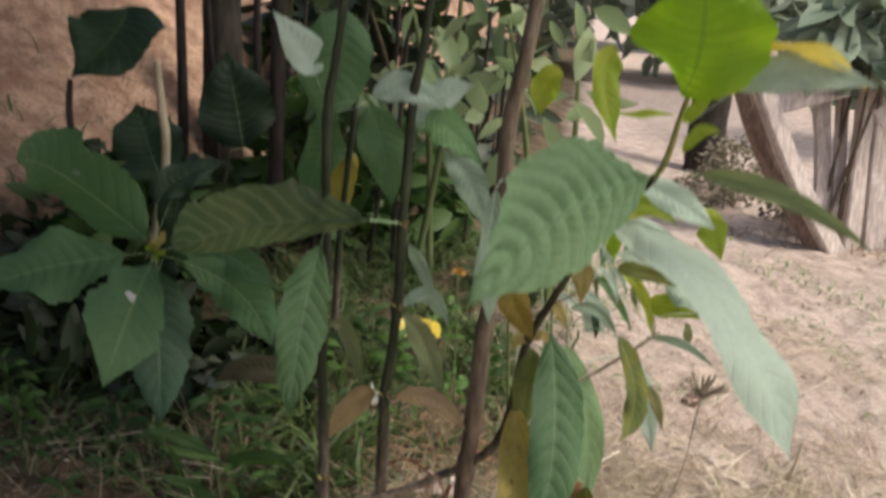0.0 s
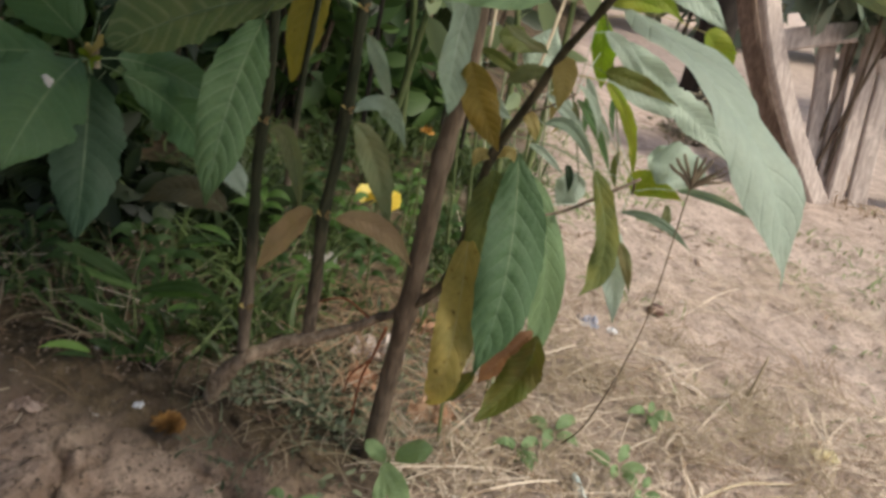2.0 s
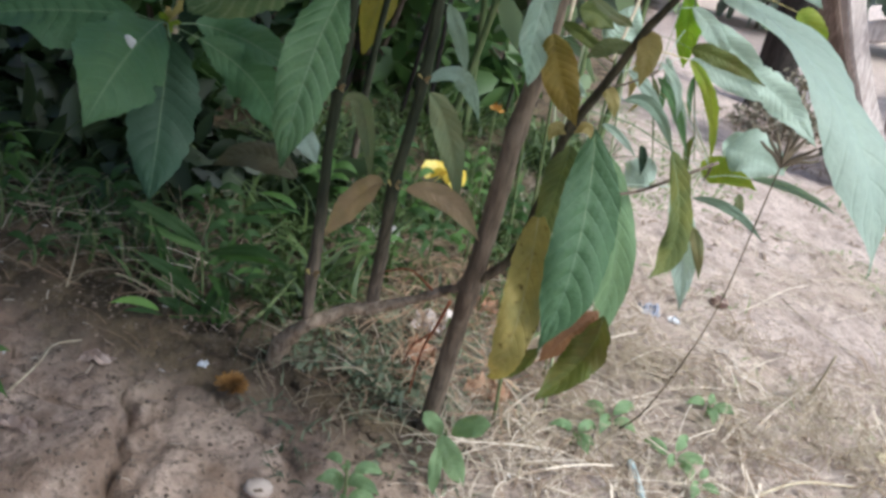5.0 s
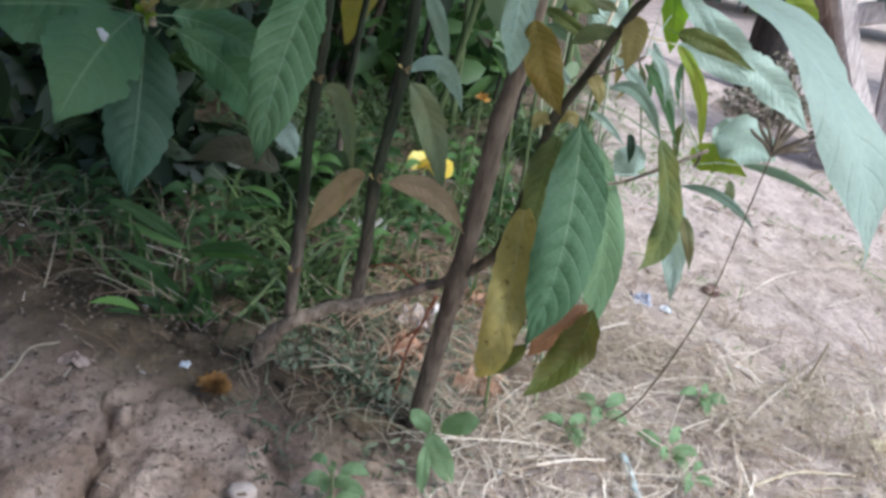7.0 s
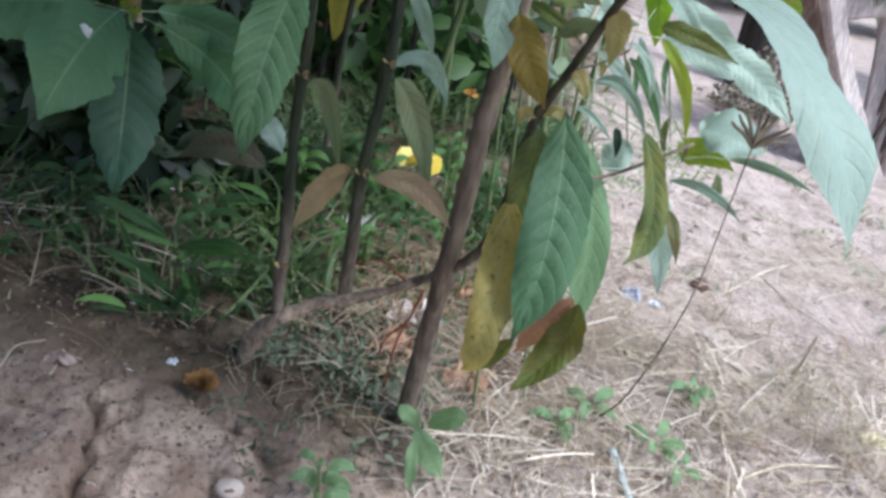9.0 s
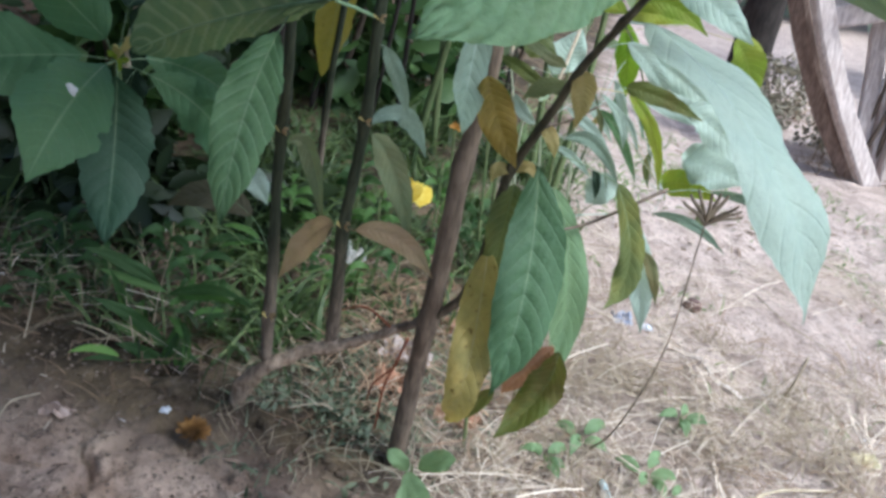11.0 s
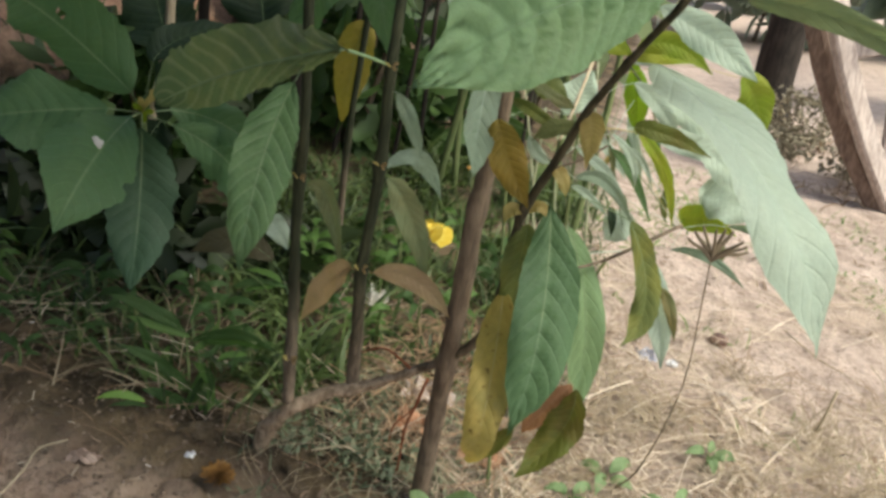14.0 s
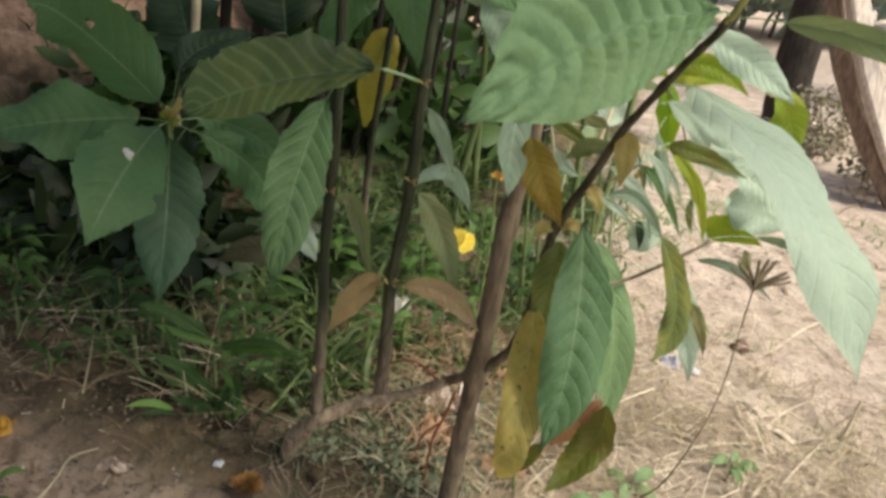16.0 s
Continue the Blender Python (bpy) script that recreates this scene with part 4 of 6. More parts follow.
strips("scrub_grass", scatter(420, 0.66, 1.3, 1.95, 2.9, lambda x, y: ramp01(clump(x, y, 5, 6.5), 0.45, 0.65), 41), "straw_dark", "withered grass at the foot of the boards", "grass", 0.1, 0.004, 0.9, 1.2)

# ---- cut cane and twig by the bank ----
twig = thing("twig", on_ground(-0.52, 1.18), "short dark twig standing on the bank", "twig")
stem(twig, "twig_stem", "bark_tree", [(-0.515, 1.18, ground_height(-0.515, 1.18) - 0.02, 0.006), (-0.525, 1.17, 0.4, 0.005), (-0.522, 1.17, 0.47, 0.004)])

def rooted(rows):
    """Carries a stalk's line on down to the ground."""
    (x, y, z, r), (x2, y2, z2, _) = rows[0], rows[1]
    u = (z - ground_height(x, y) + 0.01) / max(0.02, z2 - z)
    gx, gy = x + max(-0.03, min(0.03, (x - x2) * u)), y + max(-0.03, min(0.03, (y - y2) * u))
    return [(gx, gy, ground_height(gx, gy) - 0.006, r * 1.1)] + rows


# ---- the shrubs and their leaves ----
shrub = thing("shrub", (0.066, 0.65, 0.09), "leafy shrub with brown woody stems and drooping yellowing leaves", "shrub")
stem(shrub, "main_stem", "bark", [(0.071, 0.635, 0.086, 0.0084), (0.075, 0.625, 0.173, 0.0077), (0.079, 0.61, 0.244, 0.0075), (0.082, 0.605, 0.312, 0.0075), (0.084, 0.6, 0.371, 0.0068), (0.09, 0.6, 0.435, 0.0063), (0.089, 0.6, 0.533, 0.0061), (0.097, 0.6, 0.591, 0.0058), (0.106, 0.62, 0.666, 0.0053)], knots=(2, 4))
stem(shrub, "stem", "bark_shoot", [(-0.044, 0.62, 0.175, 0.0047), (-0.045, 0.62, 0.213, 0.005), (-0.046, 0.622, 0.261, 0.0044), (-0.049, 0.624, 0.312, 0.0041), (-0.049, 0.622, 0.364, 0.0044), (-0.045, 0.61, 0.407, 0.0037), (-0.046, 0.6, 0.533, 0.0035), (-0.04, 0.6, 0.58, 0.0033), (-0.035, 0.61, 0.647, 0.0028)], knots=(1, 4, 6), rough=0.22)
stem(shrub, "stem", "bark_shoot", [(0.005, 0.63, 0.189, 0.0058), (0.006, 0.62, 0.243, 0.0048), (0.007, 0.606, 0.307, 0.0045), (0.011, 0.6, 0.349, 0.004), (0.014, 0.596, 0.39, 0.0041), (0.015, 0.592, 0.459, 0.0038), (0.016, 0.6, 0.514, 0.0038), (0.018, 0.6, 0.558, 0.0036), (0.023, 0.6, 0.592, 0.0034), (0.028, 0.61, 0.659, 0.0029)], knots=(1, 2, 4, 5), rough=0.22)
stem(shrub, "low_branch", "bark_grey", [(-0.088, 0.655, 0.088, 0.006), (-0.074, 0.645, 0.106, 0.0066), (-0.066, 0.637, 0.13, 0.0078), (-0.055, 0.628, 0.151, 0.0064), (-0.038, 0.62, 0.172, 0.0056), (-0.012, 0.625, 0.188, 0.005), (0.008, 0.625, 0.196, 0.0052), (0.041, 0.622, 0.215, 0.0036), (0.06, 0.618, 0.23, 0.0036)], knots=(4, 6), rough=0.5)
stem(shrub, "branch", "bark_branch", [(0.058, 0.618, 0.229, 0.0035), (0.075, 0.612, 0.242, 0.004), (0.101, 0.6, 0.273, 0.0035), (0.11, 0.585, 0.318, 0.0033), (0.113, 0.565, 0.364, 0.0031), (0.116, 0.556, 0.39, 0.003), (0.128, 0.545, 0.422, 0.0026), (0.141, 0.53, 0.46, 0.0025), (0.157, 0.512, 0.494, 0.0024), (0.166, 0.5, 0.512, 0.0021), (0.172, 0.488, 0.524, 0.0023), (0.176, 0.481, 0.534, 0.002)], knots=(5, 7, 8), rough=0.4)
stem(shrub, "shoot", "bark_lime", [(0.175, 0.482, 0.532, 0.002), (0.179, 0.475, 0.544, 0.0019), (0.181, 0.465, 0.57, 0.0017), (0.184, 0.46, 0.59, 0.0013)], knots=(1,), rough=0.2)
leaf(shrub, (-0.008, 0.548, 0.472), (-0.133, 0.693, 0.416), (-0.226, 0.765, 0.364), 0.056, "leaf_mottled", quilt=3.0, turn=-47, fold=-0.09, belly=0.71, taper=0.45, skew=-0.28, twist=-19, teeth=2.6, stalk=((0.014, 0.592, 0.459), (0.004, 0.57, 0.466),))
leaf(shrub, (-0.044, 0.574, 0.442), (-0.047, 0.525, 0.397), (-0.051, 0.508, 0.334), 0.035, "leaf_veined", quilt=2.6, turn=-19, fold=0.21, belly=0.76, taper=0.89, twist=3, teeth=1.8, stalk=((-0.044, 0.6, 0.452),))
leaf(shrub, (0.021, 0.59, 0.443), (0.031, 0.595, 0.425), (0.042, 0.6, 0.398), 0.011, "leaf_grey", turn=20)
leaf(shrub, (0.017, 0.595, 0.389), (0.037, 0.622, 0.392), (0.056, 0.627, 0.362), 0.014, "leaf_grey", turn=7, fold=0.16, belly=0.73, taper=0.84, skew=-0.09, twist=0, quilt=0.4)
leaf(shrub, (-0.001, 0.607, 0.306), (-0.023, 0.633, 0.28), (-0.051, 0.66, 0.227), 0.022, "leaf_brown", turn=-10, stalk=((0.006, 0.606, 0.306),))
leaf(shrub, (0.016, 0.606, 0.306), (0.048, 0.603, 0.307), (0.077, 0.6, 0.283), 0.017, "leaf_brown", turn=10, stalk=((0.008, 0.606, 0.307),))
leaf(shrub, (0.019, 0.6, 0.381), (0.038, 0.605, 0.354), (0.055, 0.61, 0.303), 0.019, "leaf_olivepale", fold=0.5, teeth=2.0, stalk=((0.014, 0.596, 0.389),))
leaf(shrub, (-0.044, 0.625, 0.355), (-0.028, 0.633, 0.345), (-0.015, 0.64, 0.284), 0.014, "leaf_olivepale", fold=0.6, turn=20, teeth=2.0, stalk=((-0.049, 0.622, 0.364),))
leaf(shrub, (-0.095, 0.72, 0.251), (-0.136, 0.73, 0.26), (-0.181, 0.74, 0.235), 0.028, "leaf_umber", turn=0)
leaf(shrub, (-0.048, 0.66, 0.611), (-0.052, 0.657, 0.566), (-0.062, 0.655, 0.518), 0.058, "leaf_deep", turn=-8, fold=0.15)
leaf(shrub, (-0.053, 0.69, 0.52), (-0.068, 0.695, 0.488), (-0.083, 0.7, 0.44), 0.044, "leaf_deep", turn=15, fold=0.15)
leaf(shrub, (-0.02, 0.64, 0.54), (-0.008, 0.635, 0.508), (0.001, 0.65, 0.457), 0.036, "leaf_deep", turn=12, fold=0.15)
leaf(shrub, (-0.013, 0.6, 0.551), (0.012, 0.6, 0.56), (0.041, 0.6, 0.545), 0.024, "leaf_silver_haze", turn=5, stalk=((-0.04, 0.6, 0.539), (-0.025, 0.6, 0.543),))
leaf(shrub, (-0.057, 0.6, 0.571), (-0.062, 0.59, 0.582), (-0.083, 0.58, 0.609), 0.028, "leaf_silver_haze", stalk=((-0.044, 0.6, 0.543), (-0.052, 0.6, 0.556),))
leaf(shrub, (0.021, 0.6, 0.535), (0.034, 0.61, 0.553), (0.063, 0.62, 0.564), 0.025, "leaf_silver_haze", turn=10)
leaf(shrub, (0.023, 0.6, 0.528), (0.042, 0.6, 0.533), (0.073, 0.6, 0.505), 0.028, "leaf_green", turn=10)
leaf(shrub, (0.044, 0.6, 0.513), (0.064, 0.593, 0.495), (0.081, 0.585, 0.455), 0.023, "leaf_grey", turn=10, stalk=((0.02, 0.6, 0.533), (0.033, 0.6, 0.53),))
leaf(shrub, (0.083, 0.562, 0.499), (0.08, 0.546, 0.444), (0.084, 0.5, 0.42), 0.023, "leaf_grey", turn=-37, fold=0.39, belly=0.68, taper=0.87, twist=-4, quilt=2.0)
leaf(shrub, (0.015, 0.592, 0.391), (0.018, 0.59, 0.393), (0.02, 0.588, 0.395), 0.003, "leaf_brown", turn=0, rows=10)
leaf(shrub, (0.015, 0.592, 0.391), (0.012, 0.59, 0.393), (0.01, 0.588, 0.394), 0.003, "leaf_tan", turn=30, rows=10)
leaf(shrub, (0.015, 0.592, 0.391), (0.017, 0.59, 0.391), (0.019, 0.588, 0.389), 0.003, "leaf_brown", turn=60, rows=10)
leaf(shrub, (0.016, 0.588, 0.459), (0.019, 0.586, 0.462), (0.021, 0.584, 0.462), 0.003, "leaf_brown", turn=0, rows=10)
leaf(shrub, (0.016, 0.588, 0.459), (0.013, 0.586, 0.461), (0.012, 0.584, 0.462), 0.003, "leaf_tan", turn=30, rows=10)
leaf(shrub, (0.016, 0.588, 0.459), (0.018, 0.586, 0.459), (0.02, 0.584, 0.458), 0.003, "leaf_brown", turn=60, rows=10)
leaf(shrub, (-0.048, 0.618, 0.364), (-0.045, 0.616, 0.367), (-0.042, 0.614, 0.369), 0.004, "leaf_brown", turn=0, rows=10)
leaf(shrub, (-0.048, 0.618, 0.364), (-0.051, 0.616, 0.367), (-0.052, 0.614, 0.368), 0.004, "leaf_tan", turn=30, rows=10)
leaf(shrub, (-0.048, 0.618, 0.364), (-0.045, 0.616, 0.365), (-0.043, 0.614, 0.363), 0.004, "leaf_brown", turn=60, rows=10)
leaf(shrub, (0.007, 0.602, 0.308), (0.01, 0.6, 0.312), (0.013, 0.598, 0.313), 0.004, "leaf_brown", turn=0, rows=10)
leaf(shrub, (0.007, 0.602, 0.308), (0.004, 0.6, 0.311), (0.003, 0.598, 0.313), 0.004, "leaf_tan", turn=30, rows=10)
leaf(shrub, (0.007, 0.602, 0.308), (0.01, 0.6, 0.309), (0.012, 0.598, 0.307), 0.004, "leaf_brown", turn=60, rows=10)
leaf(shrub, (-0.044, 0.616, 0.215), (-0.04, 0.614, 0.219), (-0.037, 0.612, 0.221), 0.004, "leaf_brown", turn=0, rows=10)
leaf(shrub, (-0.044, 0.616, 0.215), (-0.047, 0.614, 0.218), (-0.049, 0.612, 0.22), 0.004, "leaf_tan", turn=30, rows=10)
leaf(shrub, (-0.044, 0.616, 0.215), (-0.041, 0.614, 0.216), (-0.039, 0.612, 0.214), 0.004, "leaf_brown", turn=60, rows=10)
leaf(shrub, (0.163, 0.444, 0.538), (0.116, 0.4, 0.526), (0.068, 0.343, 0.494), 0.061, "leaf_pale", turn=-27, fold=0.29, quilt=4.0, belly=0.98, taper=0.81, skew=-0.15, twist=-40, stalk=((0.176, 0.482, 0.535), (0.17, 0.462, 0.538),))
leaf(shrub, (0.175, 0.52, 0.494), (0.222, 0.41, 0.457), (0.257, 0.408, 0.389), 0.053, "leaf_silver_haze", turn=-31, fold=0.19, quilt=0.5, teeth=1.5, belly=0.5, taper=0.9, skew=-0.05, twist=6, stalk=((0.157, 0.512, 0.494),))
leaf(shrub, (0.166, 0.505, 0.525), (0.197, 0.508, 0.512), (0.225, 0.512, 0.494), 0.019, "leaf_silver_haze", turn=20, fold=0.3, stalk=((0.166, 0.5, 0.512),))
leaf(shrub, (0.231, 0.58, 0.487), (0.245, 0.59, 0.474), (0.259, 0.6, 0.447), 0.022, "leaf_yellowgreen", turn=25)
leaf(shrub, (0.178, 0.455, 0.584), (0.181, 0.442, 0.612), (0.176, 0.438, 0.65), 0.072, "leaf_lime", turn=-18, fold=0.05, belly=1.0, taper=0.85, twist=0)
leaf(shrub, (0.206, 0.455, 0.589), (0.231, 0.445, 0.601), (0.273, 0.43, 0.598), 0.02, "leaf_silver_haze", turn=25, fold=0.3, stalk=((0.183, 0.455, 0.568),))
leaf(shrub, (0.21, 0.455, 0.608), (0.241, 0.445, 0.613), (0.271, 0.44, 0.594), 0.02, "leaf_yellow", turn=-30, fold=0.2, stalk=((0.19, 0.455, 0.59),))
leaf(shrub, (0.181, 0.455, 0.569), (0.186, 0.453, 0.577), (0.195, 0.45, 0.588), 0.008, "leaf_yellowgreen", turn=0)
leaf(shrub, (0.183, 0.455, 0.552), (0.191, 0.453, 0.565), (0.202, 0.45, 0.565), 0.008, "leaf_yellowgreen", turn=10)
leaf(shrub, (0.202, 0.48, 0.536), (0.244, 0.45, 0.532), (0.283, 0.42, 0.512), 0.0125, "leaf_olivepale", turn=40, fold=0.35, belly=0.5, stalk=((0.175, 0.482, 0.534), (0.188, 0.481, 0.536),))
leaf(shrub, (0.158, 0.514, 0.498), (0.141, 0.522, 0.506), (0.133, 0.53, 0.523), 0.014, "leaf_yellowgreen", turn=10)
leaf(shrub, (0.16, 0.514, 0.5), (0.178, 0.517, 0.506), (0.203, 0.52, 0.493), 0.013, "leaf_yellowgreen", turn=20, fold=0.4)
leaf(shrub, (0.161, 0.514, 0.495), (0.178, 0.532, 0.499), (0.202, 0.55, 0.496), 0.011, "leaf_yellowgreen", turn=40)
leaf(shrub, (0.152, 0.55, 0.603), (0.147, 0.545, 0.579), (0.159, 0.54, 0.541), 0.022, "leaf_yellowgreen", turn=-20, fold=0.4)
leaf(shrub, (0.199, 0.56, 0.56), (0.176, 0.565, 0.558), (0.153, 0.57, 0.555), 0.009, "leaf_yellowgreen", turn=30)
leaf(shrub, (0.125, 0.6, 0.578), (0.114, 0.6, 0.57), (0.111, 0.6, 0.547), 0.024, "leaf_yellowgreen", turn=10)
leaf(shrub, (0.132, 0.561, 0.393), (0.138, 0.515, 0.326), (0.129, 0.489, 0.266), 0.042, "leaf_deep", turn=-15, fold=0.26, quilt=1.8, belly=0.85, taper=1.08, skew=0.06, twist=-2, stalk=((0.116, 0.556, 0.389), (0.126, 0.557, 0.396),))
leaf(shrub, (0.147, 0.59, 0.372), (0.172, 0.58, 0.304), (0.172, 0.575, 0.222), 0.026, "leaf_fresh", turn=-15, fold=0.3, quilt=0.5)
leaf(shrub, (0.171, 0.55, 0.273), (0.168, 0.555, 0.236), (0.141, 0.535, 0.205), 0.026, "leaf_olivedark", turn=20, fold=0.35, belly=0.8, taper=0.75, teeth=2.0)
leaf(shrub, (0.169, 0.559, 0.271), (0.156, 0.566, 0.246), (0.144, 0.607, 0.196), 0.024, "leaf_rust", turn=-41, fold=0.29, belly=0.71, taper=0.85, twist=1, quilt=1.6)
leaf(shrub, (0.134, 0.53, 0.247), (0.124, 0.532, 0.23), (0.112, 0.53, 0.217), 0.011, "leaf_olivedark", turn=10, fold=0.3)
leaf(shrub, (0.112, 0.565, 0.328), (0.113, 0.495, 0.271), (0.105, 0.528, 0.218), 0.025, "leaf_ochre", turn=-1, fold=0.2, belly=0.47, taper=0.9, skew=-0.01, twist=-3, teeth=1.4, stalk=((0.114, 0.56, 0.377), (0.113, 0.562, 0.35),))
leaf(shrub, (0.12, 0.56, 0.379), (0.119, 0.562, 0.346), (0.117, 0.565, 0.3), 0.023, "leaf_olivegreen", turn=-10)
leaf(shrub, (0.091, 0.545, 0.446), (0.101, 0.538, 0.424), (0.118, 0.53, 0.398), 0.022, "leaf_ochre_dark", turn=10, fold=0.3)
leaf(shrub, (0.128, 0.546, 0.422), (0.135, 0.543, 0.417), (0.139, 0.54, 0.406), 0.009, "leaf_tan", turn=0)
leaf(shrub, (0.139, 0.54, 0.447), (0.126, 0.545, 0.446), (0.113, 0.55, 0.435), 0.012, "leaf_olive", turn=0)
leaf(shrub, (0.142, 0.53, 0.46), (0.146, 0.528, 0.451), (0.146, 0.525, 0.43), 0.014, "leaf_tan", turn=10)
leaf(shrub, (0.116, 0.555, 0.387), (0.108, 0.552, 0.389), (0.105, 0.55, 0.38), 0.009, "leaf_tan", turn=0)
leaf(shrub, (0.117, 0.555, 0.388), (0.125, 0.552, 0.394), (0.13, 0.55, 0.388), 0.008, "leaf_tan", turn=0)
leaf(shrub, (0.134, 0.535, 0.461), (0.12, 0.542, 0.465), (0.105, 0.55, 0.472), 0.01, "leaf_olive", turn=20)
leaf(shrub, (0.143, 0.55, 0.416), (0.163, 0.56, 0.414), (0.186, 0.577, 0.385), 0.0085, "leaf_grey", turn=25, fold=0.5, stalk=((0.131, 0.545, 0.422), (0.137, 0.548, 0.42),))
leaf(shrub, (0.185, 0.578, 0.387), (0.21, 0.6, 0.327), (0.198, 0.585, 0.293), 0.022, "leaf_olivegreen", turn=-17, fold=0.28, belly=0.62, taper=0.88, teeth=2.0, twist=-2)
leaf(shrub, (0.205, 0.64, 0.347), (0.229, 0.65, 0.3), (0.245, 0.66, 0.244), 0.021, "leaf_silver_haze", turn=15, fold=0.4)
leaf(shrub, (0.224, 0.63, 0.324), (0.233, 0.625, 0.312), (0.241, 0.62, 0.288), 0.009, "leaf_olive", turn=20)
leaf(shrub, (0.169, 0.53, 0.457), (0.189, 0.53, 0.455), (0.216, 0.53, 0.446), 0.0105, "leaf_olivedark", turn=20, fold=0.3, teeth=2.4, belly=0.5, stalk=((0.142, 0.53, 0.459), (0.155, 0.53, 0.46)))
leaf(shrub, (0.205, 0.532, 0.452), (0.227, 0.532, 0.441), (0.252, 0.522, 0.421), 0.019, "leaf_silver_haze", turn=10, fold=0.25, teeth=2.6, quilt=0.5, belly=0.6, stalk=((0.189, 0.531, 0.455),))
leaf(shrub, (0.177, 0.57, 0.446), (0.2, 0.58, 0.421), (0.216, 0.6, 0.379), 0.0085, "leaf_yellowgreen", turn=20, fold=0.4, belly=0.5, teeth=1.8)
leaf(shrub, (0.141, 0.56, 0.433), (0.158, 0.57, 0.421), (0.176, 0.58, 0.405), 0.0075, "leaf_silver_haze", turn=10, fold=0.4)
leaf(shrub, (0.167, 0.56, 0.477), (0.186, 0.57, 0.464), (0.203, 0.58, 0.443), 0.012, "leaf_silver_haze", turn=20, fold=0.3)
leaf(shrub, (0.164, 0.6, 0.437), (0.18, 0.6, 0.422), (0.187, 0.61, 0.4), 0.006, "leaf_silver_haze", turn=0, fold=0.3)
stem(shrub, "twig", "bark", [(0.149, 0.56, 0.352, 0.0009), (0.173, 0.585, 0.353, 0.0011), (0.2, 0.6, 0.366, 0.0013), (0.226, 0.62, 0.377, 0.0012)], knots=())
stem(shrub, "twig", "bark", [(0.13, 0.545, 0.422, 0.0007), (0.144, 0.55, 0.428, 0.0007), (0.159, 0.56, 0.437, 0.0009)], knots=())
side_shoot = thing("side_shoot", (0.30, 0.86, 0.08), "slender weed shoot with olive and pale green leaves", "shoot")
stem(side_shoot, "stem", "bark", [(0.222, 0.62, 0.375, 0.0012), (0.245, 0.72, 0.345, 0.0011), (0.273, 0.85, 0.305, 0.001)], knots=())
leaf(side_shoot, (0.268, 0.85, 0.312), (0.288, 0.84, 0.32), (0.319, 0.83, 0.312), 0.026, "leaf_yellowgreen", turn=20, fold=0.4, belly=0.45)
leaf(side_shoot, (0.29, 0.86, 0.324), (0.302, 0.865, 0.34), (0.315, 0.87, 0.35), 0.036, "leaf_silver_haze", turn=0, quilt=0.15, stalk=((0.273, 0.85, 0.308),))
leaf(side_shoot, (0.257, 0.8, 0.298), (0.291, 0.79, 0.299), (0.326, 0.78, 0.279), 0.009, "leaf_grey", turn=30)
leaf(side_shoot, (0.302, 0.8, 0.329), (0.329, 0.77, 0.336), (0.367, 0.75, 0.328), 0.008, "leaf_grey", turn=40)
leaf(side_shoot, (0.211, 0.84, 0.317), (0.209, 0.84, 0.299), (0.199, 0.84, 0.283), 0.031, "leaf_silver_haze", turn=0)
leaf(side_shoot, (0.307, 0.84, 0.303), (0.311, 0.84, 0.289), (0.311, 0.84, 0.274), 0.01, "leaf_olive", turn=0)
leaf(side_shoot, (0.158, 0.7, 0.414), (0.175, 0.7, 0.402), (0.191, 0.7, 0.382), 0.008, "leaf_silver_haze", turn=20, fold=0.35, rows=24)
leaf(side_shoot, (0.184, 0.72, 0.427), (0.196, 0.72, 0.404), (0.206, 0.72, 0.375), 0.008, "leaf_silver_haze", turn=30, fold=0.35, rows=24)
leaf(side_shoot, (0.192, 0.74, 0.42), (0.193, 0.74, 0.396), (0.197, 0.74, 0.376), 0.006, "leaf_green", turn=20, fold=0.35, rows=24)
leaf(side_shoot, (0.182, 0.7, 0.357), (0.187, 0.7, 0.349), (0.189, 0.7, 0.333), 0.007, "leaf_dark", turn=10, fold=0.35, rows=24)
leaf(side_shoot, (0.165, 0.6, 0.427), (0.184, 0.61, 0.409), (0.204, 0.62, 0.375), 0.007, "leaf_green", turn=20, fold=0.35, rows=24)
leaf(side_shoot, (0.173, 0.66, 0.412), (0.169, 0.66, 0.402), (0.159, 0.66, 0.387), 0.004, "leaf_tan", turn=10, fold=0.35, rows=24)
leaf(side_shoot, (0.155, 0.62, 0.442), (0.154, 0.62, 0.426), (0.153, 0.62, 0.405), 0.008, "leaf_tan", turn=20, fold=0.35, rows=24)
leaf(side_shoot, (0.165, 0.62, 0.423), (0.17, 0.62, 0.414), (0.172, 0.62, 0.401), 0.004, "leaf_olive", turn=10, fold=0.35, rows=24)
leaf(side_shoot, (0.187, 0.7, 0.408), (0.202, 0.7, 0.397), (0.213, 0.7, 0.376), 0.005, "leaf_silver_haze", turn=20, fold=0.35, rows=24)
leaf(side_shoot, (0.215, 0.75, 0.413), (0.216, 0.75, 0.397), (0.223, 0.75, 0.376), 0.005, "leaf_green", turn=10, fold=0.35, rows=24)
leaf(side_shoot, (0.153, 0.75, 0.356), (0.168, 0.745, 0.352), (0.188, 0.74, 0.337), 0.007, "leaf_silver_haze", turn=20, fold=0.35, rows=24)
leaf(side_shoot, (0.11, 0.7, 0.405), (0.119, 0.7, 0.392), (0.131, 0.7, 0.385), 0.01, "leaf_silver_haze", turn=20, fold=0.35, rows=24)
